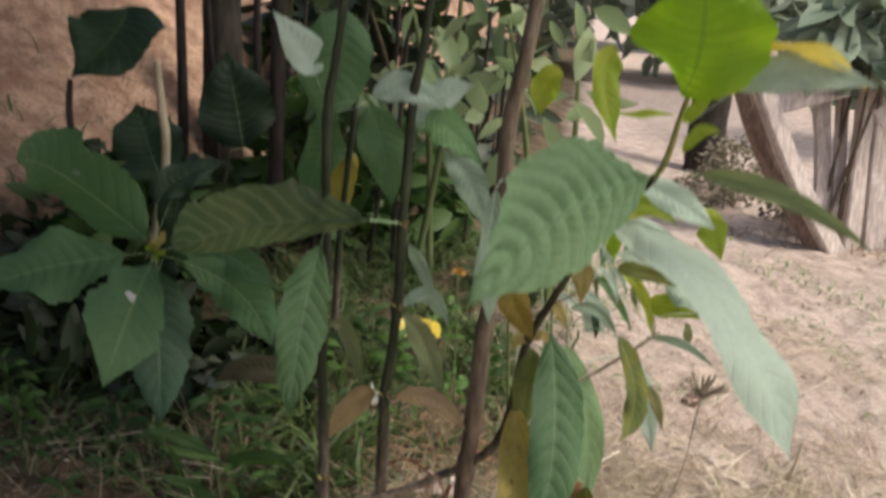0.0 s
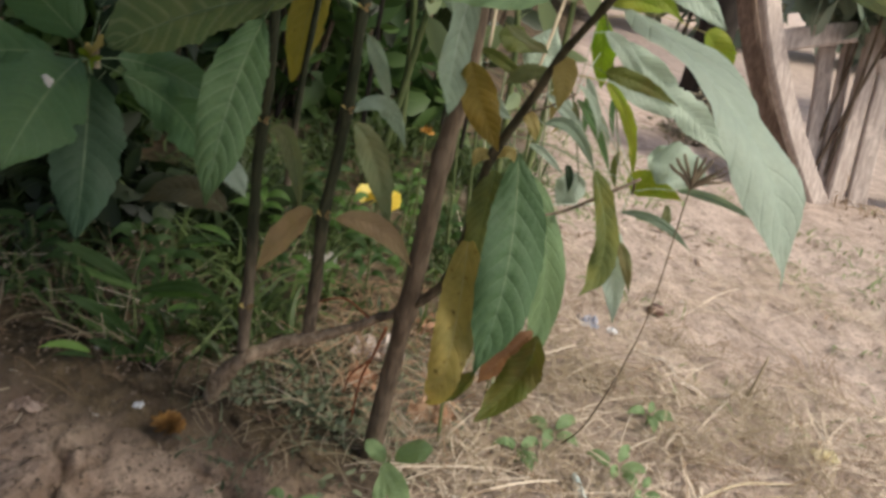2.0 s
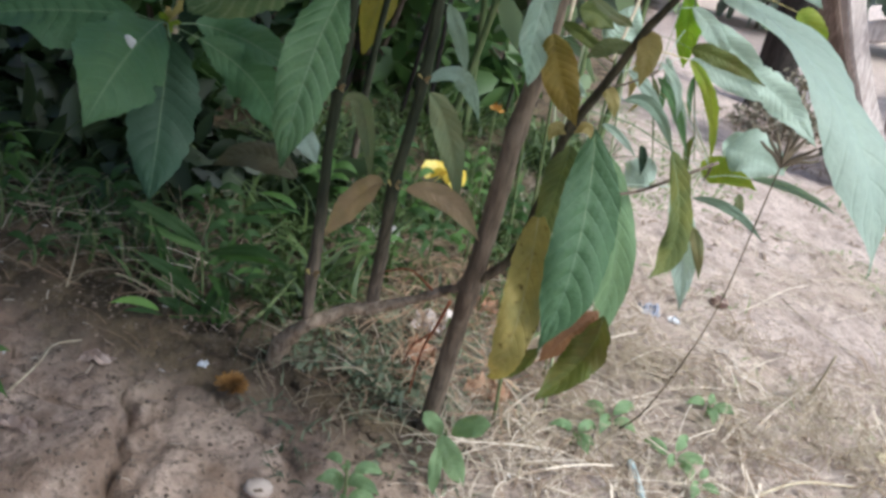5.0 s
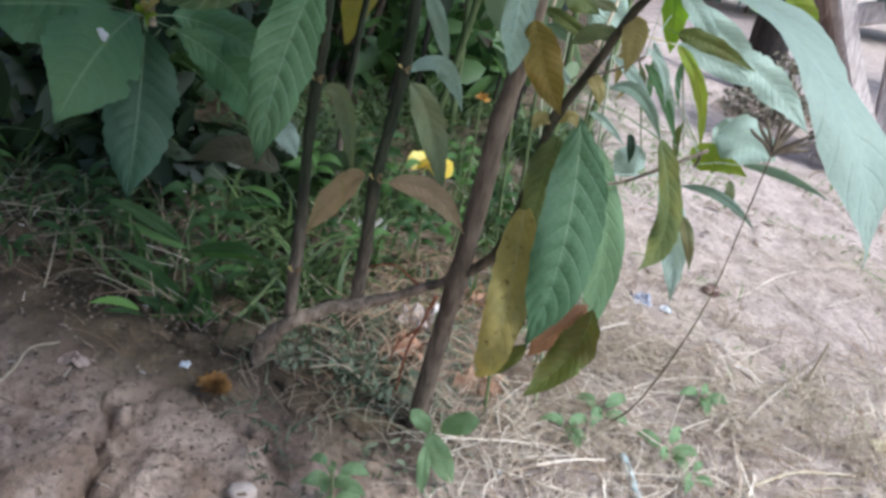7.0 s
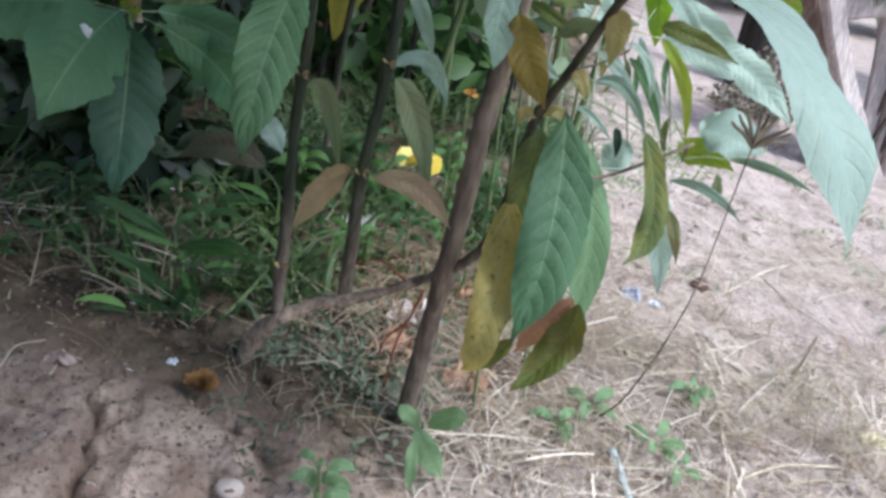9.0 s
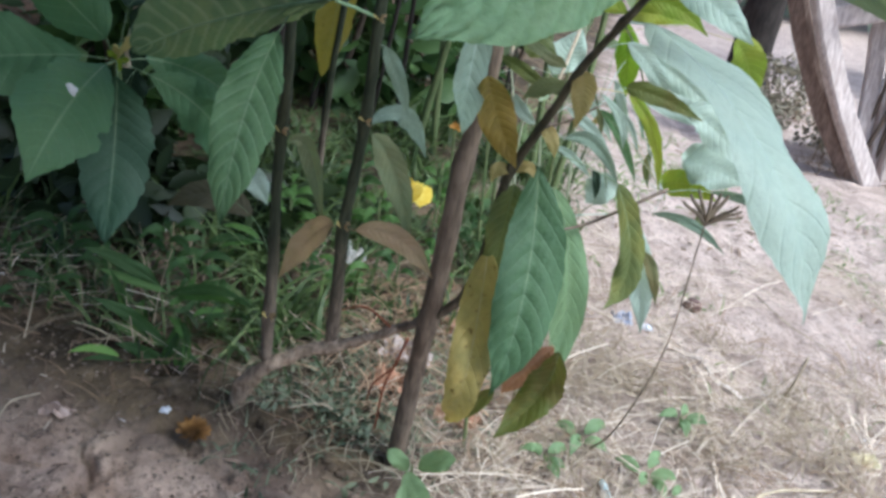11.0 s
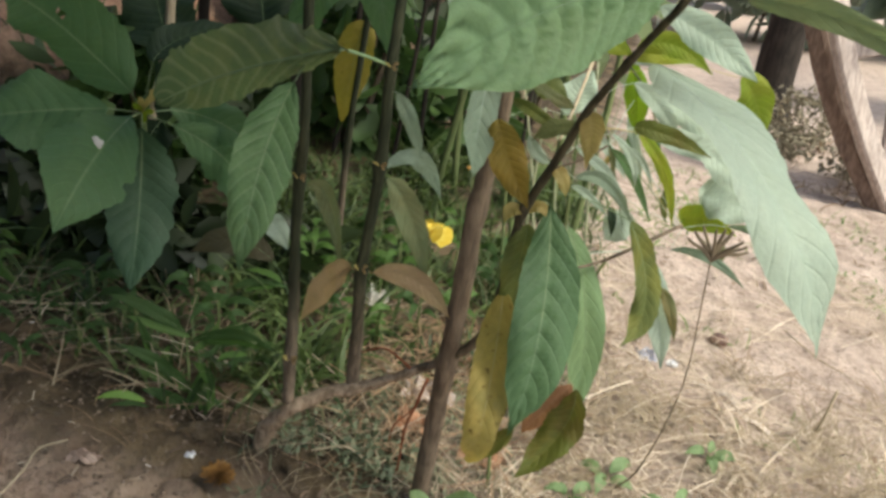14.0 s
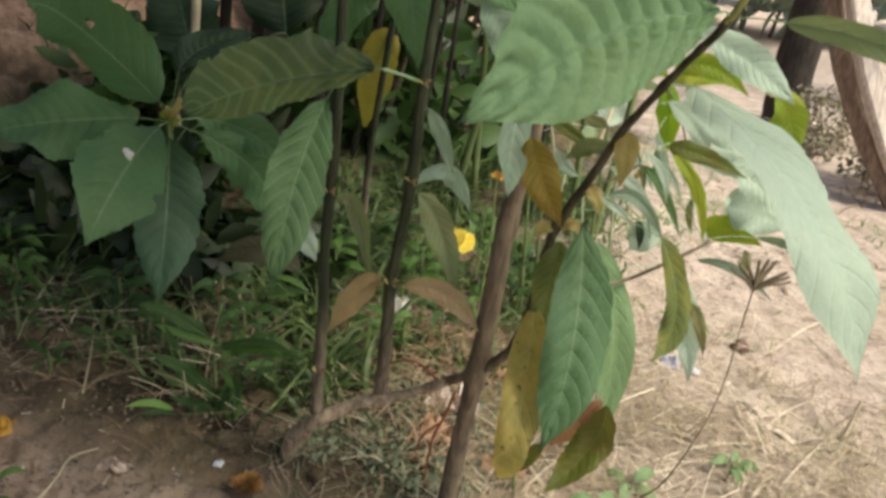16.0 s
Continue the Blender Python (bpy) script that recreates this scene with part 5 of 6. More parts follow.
leaf(side_shoot, (0.251, 0.85, 0.345), (0.249, 0.85, 0.327), (0.257, 0.85, 0.305), 0.007, "leaf_olivegreen", turn=20, fold=0.35, rows=24)
stem(side_shoot, "stem", "bark_green", [(0.141, 0.531, 0.459, 0.0007), (0.156, 0.62, 0.441, 0.0006), (0.169, 0.64, 0.417, 0.0007), (0.196, 0.7, 0.345, 0.0004)], knots=())
stem(side_shoot, "stem", "bark_green", [(0.157, 0.513, 0.493, 0.0007), (0.181, 0.62, 0.465, 0.0007), (0.213, 0.74, 0.415, 0.0007), (0.239, 0.76, 0.342, 0.0004)], knots=())
leaf(shrub, (0.167, 0.6, 0.484), (0.176, 0.61, 0.46), (0.182, 0.62, 0.434), 0.016, "leaf_lime", turn=10, fold=0.3)
leaf(shrub, (0.184, 0.64, 0.465), (0.217, 0.64, 0.45), (0.245, 0.64, 0.433), 0.02, "leaf_silver_haze", turn=25, fold=0.3, quilt=0.4)
leaf(shrub, (0.185, 0.62, 0.441), (0.216, 0.62, 0.434), (0.249, 0.62, 0.425), 0.0165, "leaf_silver_haze", turn=15, fold=0.2, quilt=0.3)
leaf(side_shoot, (0.283, 0.85, 0.341), (0.306, 0.835, 0.344), (0.335, 0.82, 0.335), 0.05, "leaf_silver_haze", turn=0, fold=0.15, quilt=0.15)
leaf(shrub, (0.095, 0.62, 0.445), (0.113, 0.61, 0.44), (0.133, 0.6, 0.43), 0.009, "leaf_olivegreen", turn=20, fold=0.4)
leaf(shrub, (0.106, 0.66, 0.452), (0.119, 0.66, 0.451), (0.134, 0.66, 0.444), 0.02, "leaf_olivegreen", turn=10, fold=0.2)
leaf(shrub, (0.135, 0.68, 0.429), (0.142, 0.69, 0.444), (0.15, 0.7, 0.462), 0.027, "leaf_silver_haze", turn=-10, fold=0.2)
stem(shrub, "dead_twig", "cane", [(0.13, 0.56, 0.436, 0.0011), (0.137, 0.6, 0.452, 0.0012), (0.146, 0.66, 0.475, 0.0013), (0.153, 0.7, 0.502, 0.0012)], knots=())
stem(shrub, "dead_twig", "cane", [(0.101, 0.66, 0.432, 0.0014), (0.101, 0.68, 0.455, 0.0015), (0.1, 0.7, 0.482, 0.0013)], knots=())
stem(shrub, "dead_twig", "twig_red", [(0.067, 0.6, 0.231, 0.0013), (0.061, 0.605, 0.205, 0.0011), (0.053, 0.62, 0.17, 0.001), (0.05, 0.635, 0.12, 0.0009)], knots=())
stem(shrub, "dead_twig", "twig_red", [(0.058, 0.607, 0.197, 0.0009), (0.045, 0.615, 0.176, 0.0008), (0.04, 0.63, 0.15, 0.0006)], knots=())
stem(shrub, "dead_twig", "twig_red", [(0.052, 0.619, 0.226, 0.001), (0.03, 0.625, 0.236, 0.0009), (0.008, 0.64, 0.222, 0.0007)], knots=())
broad_weed = thing("broad_weed", (-0.165, 0.70, 0.115), "bushy weed with long green lance shaped leaves", "weed")
leaf(broad_weed, (-0.173, 0.72, 0.162), (-0.207, 0.71, 0.187), (-0.24, 0.7, 0.198), 0.012, "weed_green", turn=-10, fold=0.25, rows=20, quilt=0.5)
leaf(broad_weed, (-0.168, 0.72, 0.159), (-0.2, 0.71, 0.17), (-0.224, 0.7, 0.18), 0.009, "weed_mid", turn=15, fold=0.3, rows=16, quilt=0.5)
leaf(broad_weed, (-0.161, 0.7, 0.118), (-0.189, 0.69, 0.145), (-0.221, 0.68, 0.162), 0.012, "weed_green", turn=-10, fold=0.25, rows=20, quilt=0.5)
leaf(broad_weed, (-0.156, 0.7, 0.115), (-0.183, 0.69, 0.127), (-0.205, 0.68, 0.142), 0.009, "weed_mid", turn=15, fold=0.3, rows=16, quilt=0.5)
leaf(broad_weed, (-0.182, 0.655, 0.124), (-0.199, 0.645, 0.134), (-0.218, 0.635, 0.131), 0.007, "weed_bright", turn=0, fold=0.25, rows=20, quilt=0.5)
leaf(broad_weed, (-0.178, 0.655, 0.12), (-0.194, 0.645, 0.126), (-0.206, 0.635, 0.126), 0.005, "weed_green", turn=25, fold=0.3, rows=16, quilt=0.5)
leaf(broad_weed, (-0.146, 0.68, 0.103), (-0.166, 0.67, 0.123), (-0.189, 0.66, 0.133), 0.013, "weed_green", turn=-15, fold=0.25, rows=20, quilt=0.5)
leaf(broad_weed, (-0.141, 0.68, 0.099), (-0.161, 0.67, 0.109), (-0.176, 0.66, 0.119), 0.01, "weed_mid", turn=10, fold=0.3, rows=16, quilt=0.5)
leaf(broad_weed, (-0.115, 0.68, 0.102), (-0.133, 0.68, 0.121), (-0.155, 0.68, 0.129), 0.011, "weed_green", turn=10, fold=0.25, rows=20, quilt=0.5)
leaf(broad_weed, (-0.11, 0.68, 0.098), (-0.128, 0.68, 0.106), (-0.144, 0.68, 0.112), 0.009, "weed_mid", turn=35, fold=0.3, rows=16, quilt=0.5)
leaf(broad_weed, (-0.168, 0.72, 0.156), (-0.126, 0.71, 0.176), (-0.088, 0.7, 0.177), 0.01, "weed_green", turn=10, fold=0.25, rows=20, quilt=0.5)
leaf(broad_weed, (-0.163, 0.72, 0.153), (-0.123, 0.71, 0.169), (-0.094, 0.7, 0.171), 0.007, "weed_mid", turn=35, fold=0.3, rows=16, quilt=0.5)
leaf(broad_weed, (-0.151, 0.71, 0.142), (-0.149, 0.685, 0.121), (-0.155, 0.66, 0.096), 0.012, "weed_mid", turn=10, fold=0.25, rows=20, quilt=0.5)
leaf(broad_weed, (-0.146, 0.71, 0.138), (-0.145, 0.685, 0.132), (-0.146, 0.66, 0.119), 0.009, "weed_green", turn=35, fold=0.3, rows=16, quilt=0.5)
leaf(broad_weed, (-0.204, 0.71, 0.125), (-0.204, 0.705, 0.152), (-0.214, 0.7, 0.184), 0.009, "weed_green", turn=0, fold=0.25, rows=20, quilt=0.5)
leaf(broad_weed, (-0.199, 0.71, 0.121), (-0.2, 0.705, 0.134), (-0.206, 0.7, 0.158), 0.007, "weed_mid", turn=25, fold=0.3, rows=16, quilt=0.5)
leaf(broad_weed, (-0.159, 0.7, 0.146), (-0.135, 0.685, 0.135), (-0.133, 0.67, 0.106), 0.009, "weed_mid", turn=0, fold=0.25, rows=20, quilt=0.5)
leaf(broad_weed, (-0.154, 0.7, 0.142), (-0.134, 0.685, 0.142), (-0.131, 0.67, 0.124), 0.007, "weed_green", turn=25, fold=0.3, rows=16, quilt=0.5)
leaf(broad_weed, (-0.19, 0.72, 0.147), (-0.188, 0.705, 0.125), (-0.175, 0.69, 0.105), 0.011, "weed_mid", turn=0, fold=0.25, rows=20, quilt=0.5)
leaf(broad_weed, (-0.185, 0.72, 0.143), (-0.182, 0.705, 0.134), (-0.171, 0.69, 0.122), 0.008, "weed_green", turn=25, fold=0.3, rows=16, quilt=0.5)
leaf(broad_weed, (-0.188, 0.74, 0.15), (-0.197, 0.735, 0.168), (-0.216, 0.73, 0.179), 0.009, "weed_green", turn=0, fold=0.25, rows=20, quilt=0.5)
leaf(broad_weed, (-0.182, 0.74, 0.146), (-0.192, 0.735, 0.155), (-0.206, 0.73, 0.163), 0.007, "weed_mid", turn=25, fold=0.3, rows=16, quilt=0.5)
leaf(broad_weed, (-0.168, 0.71, 0.133), (-0.189, 0.695, 0.112), (-0.209, 0.68, 0.11), 0.008, "weed_green", turn=0, fold=0.25, rows=20, quilt=0.5)
leaf(broad_weed, (-0.163, 0.71, 0.129), (-0.183, 0.695, 0.117), (-0.195, 0.68, 0.118), 0.006, "weed_mid", turn=25, fold=0.3, rows=16, quilt=0.5)
leaf(broad_weed, (-0.106, 0.7, 0.163), (-0.122, 0.695, 0.163), (-0.132, 0.69, 0.156), 0.006, "weed_mid", turn=0, fold=0.25, rows=20, quilt=0.5)
leaf(broad_weed, (-0.101, 0.7, 0.159), (-0.116, 0.695, 0.158), (-0.123, 0.69, 0.154), 0.005, "weed_green", turn=25, fold=0.3, rows=16, quilt=0.5)
leaf(broad_weed, (-0.163, 0.71, 0.152), (-0.151, 0.72, 0.161), (-0.145, 0.73, 0.181), 0.008, "weed_mid", turn=0, fold=0.25, rows=20, quilt=0.5)
leaf(broad_weed, (-0.158, 0.71, 0.148), (-0.147, 0.72, 0.148), (-0.144, 0.73, 0.161), 0.006, "weed_green", turn=25, fold=0.3, rows=16, quilt=0.5)
leaf(broad_weed, (-0.126, 0.86, 0.165), (-0.145, 0.86, 0.174), (-0.171, 0.86, 0.172), 0.007, "weed_mid", turn=0, fold=0.25, rows=20, quilt=0.5)
leaf(broad_weed, (-0.12, 0.86, 0.16), (-0.139, 0.86, 0.163), (-0.157, 0.86, 0.161), 0.006, "weed_green", turn=25, fold=0.3, rows=16, quilt=0.5)
leaf(broad_weed, (-0.138, 0.86, 0.164), (-0.162, 0.855, 0.161), (-0.18, 0.85, 0.152), 0.01, "weed_green", turn=0, fold=0.25, rows=20, quilt=0.5)
leaf(broad_weed, (-0.132, 0.86, 0.159), (-0.154, 0.855, 0.156), (-0.167, 0.85, 0.15), 0.007, "weed_mid", turn=25, fold=0.3, rows=16, quilt=0.5)
leaf(broad_weed, (-0.154, 0.86, 0.15), (-0.153, 0.85, 0.131), (-0.146, 0.84, 0.113), 0.007, "weed_mid", turn=0, fold=0.25, rows=20, quilt=0.5)
leaf(broad_weed, (-0.148, 0.86, 0.146), (-0.147, 0.85, 0.136), (-0.141, 0.84, 0.125), 0.006, "weed_green", turn=25, fold=0.3, rows=16, quilt=0.5)
leaf(broad_weed, (-0.156, 0.69, 0.122), (-0.137, 0.675, 0.117), (-0.135, 0.66, 0.097), 0.008, "weed_mid", turn=0, fold=0.25, rows=20, quilt=0.5)
leaf(broad_weed, (-0.151, 0.69, 0.118), (-0.135, 0.675, 0.121), (-0.132, 0.66, 0.109), 0.006, "weed_green", turn=25, fold=0.3, rows=16, quilt=0.5)
leaf(broad_weed, (-0.175, 0.7, 0.118), (-0.181, 0.685, 0.101), (-0.175, 0.67, 0.081), 0.009, "weed_green", turn=0, fold=0.25, rows=20, quilt=0.5)
leaf(broad_weed, (-0.169, 0.7, 0.115), (-0.174, 0.685, 0.108), (-0.168, 0.67, 0.097), 0.007, "weed_mid", turn=25, fold=0.3, rows=16, quilt=0.5)
stem(broad_weed, "stem", "bark_green", [(-0.163, 0.7, 0.081, 0.0017), (-0.163, 0.705, 0.118, 0.0014), (-0.173, 0.72, 0.156, 0.0009)], knots=())
stem(broad_weed, "stem", "bark_green", [(-0.163, 0.7, 0.109, 0.0012), (-0.185, 0.71, 0.135, 0.0009), (-0.203, 0.71, 0.155, 0.0007)], knots=())
stem(broad_weed, "stem", "bark_green", [(-0.152, 0.7, 0.111, 0.0012), (-0.156, 0.71, 0.141, 0.0009), (-0.165, 0.72, 0.158, 0.0007)], knots=())
dry_stalk = thing("dry_stalk", (-0.229, 0.508, 0.113), "bent pale dry grass stalk on the soil", "dry stalk")
stem(dry_stalk, "stalk", "cane", [(-0.229, 0.508, 0.113, 0.001), (-0.224, 0.54, 0.122, 0.0008), (-0.226, 0.565, 0.125, 0.0008), (-0.219, 0.594, 0.116, 0.0006)], knots=(1,))
grass_stalks = thing("grass_stalks", (0.14, 0.72, 0.09), "pale green upright grass stalks beside the stem", "grass stalk")
stem(grass_stalks, "stalk", "bark_green", rooted([(0.12, 0.68, 0.182, 0.0016), (0.111, 0.68, 0.302, 0.0015), (0.104, 0.68, 0.381, 0.001)]), knots=(1,))
stem(grass_stalks, "stalk", "stalk_pale", rooted([(0.123, 0.74, 0.154, 0.0014), (0.121, 0.74, 0.312, 0.0013), (0.12, 0.74, 0.421, 0.0009)]), knots=(1,))
stem(grass_stalks, "stalk", "stalk_pale", rooted([(0.158, 0.72, 0.213, 0.0013), (0.146, 0.72, 0.313, 0.0012), (0.136, 0.72, 0.376, 0.0007)]), knots=(1,))
stem(grass_stalks, "stalk", "bark_green", rooted([(0.161, 0.78, 0.237, 0.0014), (0.154, 0.78, 0.353, 0.0013), (0.15, 0.78, 0.428, 0.0009)]), knots=(1,))
stem(grass_stalks, "stalk", "stalk_pale", rooted([(0.192, 0.85, 0.193, 0.0014), (0.174, 0.85, 0.345, 0.0013), (0.161, 0.85, 0.45, 0.0009)]), knots=(1,))
stem(grass_stalks, "stalk", "stalk_pale", rooted([(0.143, 0.95, 0.188, 0.0014), (0.118, 0.95, 0.315, 0.0013), (0.097, 0.95, 0.396, 0.001)]), knots=(1,))
stem(grass_stalks, "stalk", "bark_green", rooted([(0.103, 1, 0.167, 0.0015), (0.09, 1, 0.297, 0.0014), (0.079, 1, 0.378, 0.001)]), knots=(1,))
young_shrub = thing("young_shrub", (-0.31, 0.93, 0.13), "young shrub with a whorl of broad dark green leaves", "shrub")
stem(young_shrub, "stem", "bark_green", [(-0.305, 0.93, -0.007, 0.005), (-0.296, 0.9, 0.173, 0.0043), (-0.288, 0.87, 0.288, 0.0037), (-0.283, 0.85, 0.333, 0.0033)], knots=(1, 2))
stem(young_shrub, "stem", "bark_shoot", [(*on_ground(-0.105, 1.02, -0.01), 0.0045), (-0.1, 1.0, 0.3, 0.004), (-0.084, 0.98, 0.47, 0.0035), (-0.06, 0.98, 0.75, 0.0025)], knots=(1, 2))
stem(young_shrub, "twig", "bark_shoot", [(-0.2, 0.75, 1.3, 0.004), (-0.24, 0.79, 0.9, 0.003), (-0.272, 0.8, 0.61, 0.0018)])
stem(young_shrub, "stem", "bark_shoot", [(*on_ground(-0.33, 1.22, -0.01), 0.004), (-0.325, 1.22, 0.26, 0.003), (-0.31, 1.23, 0.37, 0.002)])
leaf(young_shrub, (-0.281, 0.826, 0.355), (-0.368, 0.819, 0.421), (-0.398, 0.799, 0.431), 0.092, "leaf_whorl", turn=-47, fold=0.03, belly=0.59, taper=1.0, skew=-0.13, twist=-4, hole=(0.4, 0.3), teeth=2.0, stalk=((-0.282, 0.85, 0.33),))
leaf(young_shrub, (-0.292, 0.801, 0.342), (-0.358, 0.76, 0.335), (-0.397, 0.725, 0.325), 0.081, "leaf_whorl", turn=12, fold=0.24, belly=0.69, taper=0.92, skew=0.02, twist=2, teeth=1.8, stalk=((-0.282, 0.85, 0.33),))
leaf(young_shrub, (-0.249, 0.762, 0.349), (-0.23, 0.66, 0.336), (-0.228, 0.597, 0.295), 0.067, "leaf_whorl", turn=-47, fold=0.15, belly=1.04, taper=0.95, skew=-0.01, twist=-8, teeth=2.2, spot=1, stalk=((-0.282, 0.85, 0.33),))
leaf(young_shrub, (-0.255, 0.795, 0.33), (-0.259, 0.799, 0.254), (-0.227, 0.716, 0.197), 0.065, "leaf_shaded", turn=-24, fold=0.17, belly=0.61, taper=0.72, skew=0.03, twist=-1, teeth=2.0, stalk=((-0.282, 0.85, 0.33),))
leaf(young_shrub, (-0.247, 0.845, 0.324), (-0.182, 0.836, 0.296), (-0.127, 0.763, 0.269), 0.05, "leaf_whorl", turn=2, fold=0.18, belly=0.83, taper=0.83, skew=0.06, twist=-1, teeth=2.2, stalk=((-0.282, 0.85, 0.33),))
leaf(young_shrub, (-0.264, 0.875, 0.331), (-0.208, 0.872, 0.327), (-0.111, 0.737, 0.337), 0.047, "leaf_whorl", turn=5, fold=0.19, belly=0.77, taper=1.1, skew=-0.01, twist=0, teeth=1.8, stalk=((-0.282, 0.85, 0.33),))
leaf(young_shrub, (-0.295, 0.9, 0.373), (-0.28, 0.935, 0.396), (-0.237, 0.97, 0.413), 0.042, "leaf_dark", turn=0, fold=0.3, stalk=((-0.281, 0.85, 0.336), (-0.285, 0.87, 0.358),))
leaf(young_shrub, (-0.28, 0.845, 0.332), (-0.282, 0.84, 0.338), (-0.285, 0.835, 0.342), 0.008, "leaf_yellowgreen", turn=-50, rows=14)
leaf(young_shrub, (-0.28, 0.845, 0.332), (-0.271, 0.84, 0.341), (-0.267, 0.835, 0.347), 0.008, "leaf_tan", turn=-30, rows=14)
leaf(young_shrub, (-0.28, 0.845, 0.332), (-0.269, 0.84, 0.334), (-0.263, 0.835, 0.335), 0.008, "leaf_yellowgreen", turn=-10, rows=14)
leaf(young_shrub, (-0.28, 0.845, 0.332), (-0.278, 0.84, 0.343), (-0.279, 0.835, 0.349), 0.008, "leaf_tan", turn=10, rows=14)
leaf(young_shrub, (-0.28, 0.845, 0.332), (-0.274, 0.84, 0.327), (-0.272, 0.835, 0.324), 0.008, "leaf_yellowgreen", turn=30, rows=14)
leaf(young_shrub, (-0.28, 0.845, 0.332), (-0.282, 0.84, 0.329), (-0.286, 0.835, 0.328), 0.008, "leaf_tan", turn=50, rows=14)
leaf(young_shrub, (-0.28, 0.85, 0.336), (-0.269, 0.845, 0.35), (-0.263, 0.84, 0.358), 0.011, "leaf_tan", turn=0)
leaf(young_shrub, (-0.091, 0.68, 0.306), (-0.078, 0.67, 0.302), (-0.065, 0.66, 0.289), 0.018, "leaf_silver_haze", turn=0)
leaf(young_shrub, (-0.089, 0.983, 0.437), (-0.101, 1.001, 0.399), (-0.126, 1.068, 0.301), 0.042, "leaf_yellow_dull", turn=-32, fold=0.2, belly=0.64, taper=0.59, skew=-0.02, twist=-1)
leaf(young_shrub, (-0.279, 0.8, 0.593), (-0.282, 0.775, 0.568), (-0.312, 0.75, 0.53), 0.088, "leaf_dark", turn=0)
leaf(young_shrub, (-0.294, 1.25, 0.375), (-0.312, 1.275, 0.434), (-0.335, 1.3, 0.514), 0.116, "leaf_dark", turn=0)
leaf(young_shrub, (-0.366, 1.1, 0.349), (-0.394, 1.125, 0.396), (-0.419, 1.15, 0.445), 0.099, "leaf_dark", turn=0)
cane = thing("cane", (-0.32, 1.03, 0.13), "pale cut cane standing upright in the bed", "cane")
stem(cane, "cane_stem", "cane", [(-0.371, 1.03, -0.004, 0.0055), (-0.357, 1.01, 0.214, 0.005), (-0.318, 0.99, 0.4, 0.0052), (-0.321, 0.99, 0.469, 0.0051), (-0.325, 0.99, 0.524, 0.0042)], knots=(1,))
# two dark leaves added to cover the lower end of the cane
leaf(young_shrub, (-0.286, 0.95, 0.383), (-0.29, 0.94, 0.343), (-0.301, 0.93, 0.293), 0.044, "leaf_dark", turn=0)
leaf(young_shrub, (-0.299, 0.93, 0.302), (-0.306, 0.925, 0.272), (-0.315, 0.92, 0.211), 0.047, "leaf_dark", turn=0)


# ---- finger grass with a spreading head ----
finger = thing("finger_grass", on_ground(0.247, 0.735), "grass stalk with a dark spreading finger seed head", "grass stalk")
stem(finger, "stalk", "seed_head", [(0.247, 0.735, ground_height(0.247, 0.735) - 0.005, 0.0010), (0.248, 0.66, 0.15, 0.0008), (0.23, 0.52, 0.30, 0.0004), (0.195, 0.385, 0.4345, 0.0003)])
for k in range(9):
    a = radians(-55 + 16 * k)
    c = Vector((0.195, 0.385, 0.4345))
    e = c + Vector((math.sin(a) * 0.015, -0.004 + 0.003 * (k % 3), 0.002 + math.cos(a) * 0.013))
    verts, faces = [], []
    tube(verts, faces, smooth_line([(*c, 0.0007), (*(c.lerp(e, 0.4) + Vector((0, 0, 0.001))), 0.0008), (*c.lerp(e, 0.8), 0.0007), (*e, 0.0005)], 5), 6, 0.5, k)
    part("seed_finger", mesh_from("seed_finger", verts, faces), "seed_head", finger)


# ---- seedlings ----
def seedling(x, y, height, size, count, material, label, seed, slim=0.42, lean=(0, 0)):
    g = on_ground(x, y)
    ob = thing("seedling", g, label, "weed", "weeds at the shrub's foot")
    rng = random.Random(seed)
    top = g + Vector((lean[0], lean[1], height))
    stem(ob, "stem", "bark_green", [(*(g - Vector((0, 0, 0.004))), 0.0016), (*(g.lerp(top, 0.5) + Vector((0.002, 0, 0))), 0.0014), (*top, 0.001)])
    for k in range(count):
        a = k * 2.4 + rng.uniform(-0.4, 0.4)
        u = 0.35 + 0.65 * (k + 1) / count
        b = g.lerp(top, u)
        d = Vector((math.cos(a), math.sin(a), 0))
        ln = size * rng.uniform(0.7, 1.15)
        leaf(ob, b + d * 0.006, b + d * ln * 0.55 + Vector((0, 0, ln * 0.22)), b + d * ln + Vector((0, 0, rng.uniform(-0.1, 0.12) * ln)), ln * slim, material, stalk=(tuple(b),), rows=12, quilt=0.4, fold=0.2)


foot_weed = thing("seedling", on_ground(0.088, 0.605), "broad leaved pale green seedling at the stem's foot", "weed", "weeds at the shrub's foot")
stem(foot_weed, "stem", "bark_green", [(*on_ground(0.088, 0.605, -0.004), 0.0016), (0.089, 0.6, 0.1, 0.0014), (0.088, 0.592, 0.124, 0.001)])
leaf(foot_weed, (0.093, 0.6, 0.115), (0.107, 0.592, 0.133), (0.121, 0.588, 0.141), 0.017, "weed_pale", rows=16, quilt=0.4, fold=0.15, belly=0.6, taper=0.6, stalk=((0.089, 0.6, 0.11),))
leaf(foot_weed, (0.085, 0.582, 0.125), (0.097, 0.57, 0.113), (0.112, 0.57, 0.092), 0.018, "weed_pale", rows=16, quilt=0.4, fold=0.15, belly=0.6, taper=0.7, stalk=((0.088, 0.592, 0.122),))
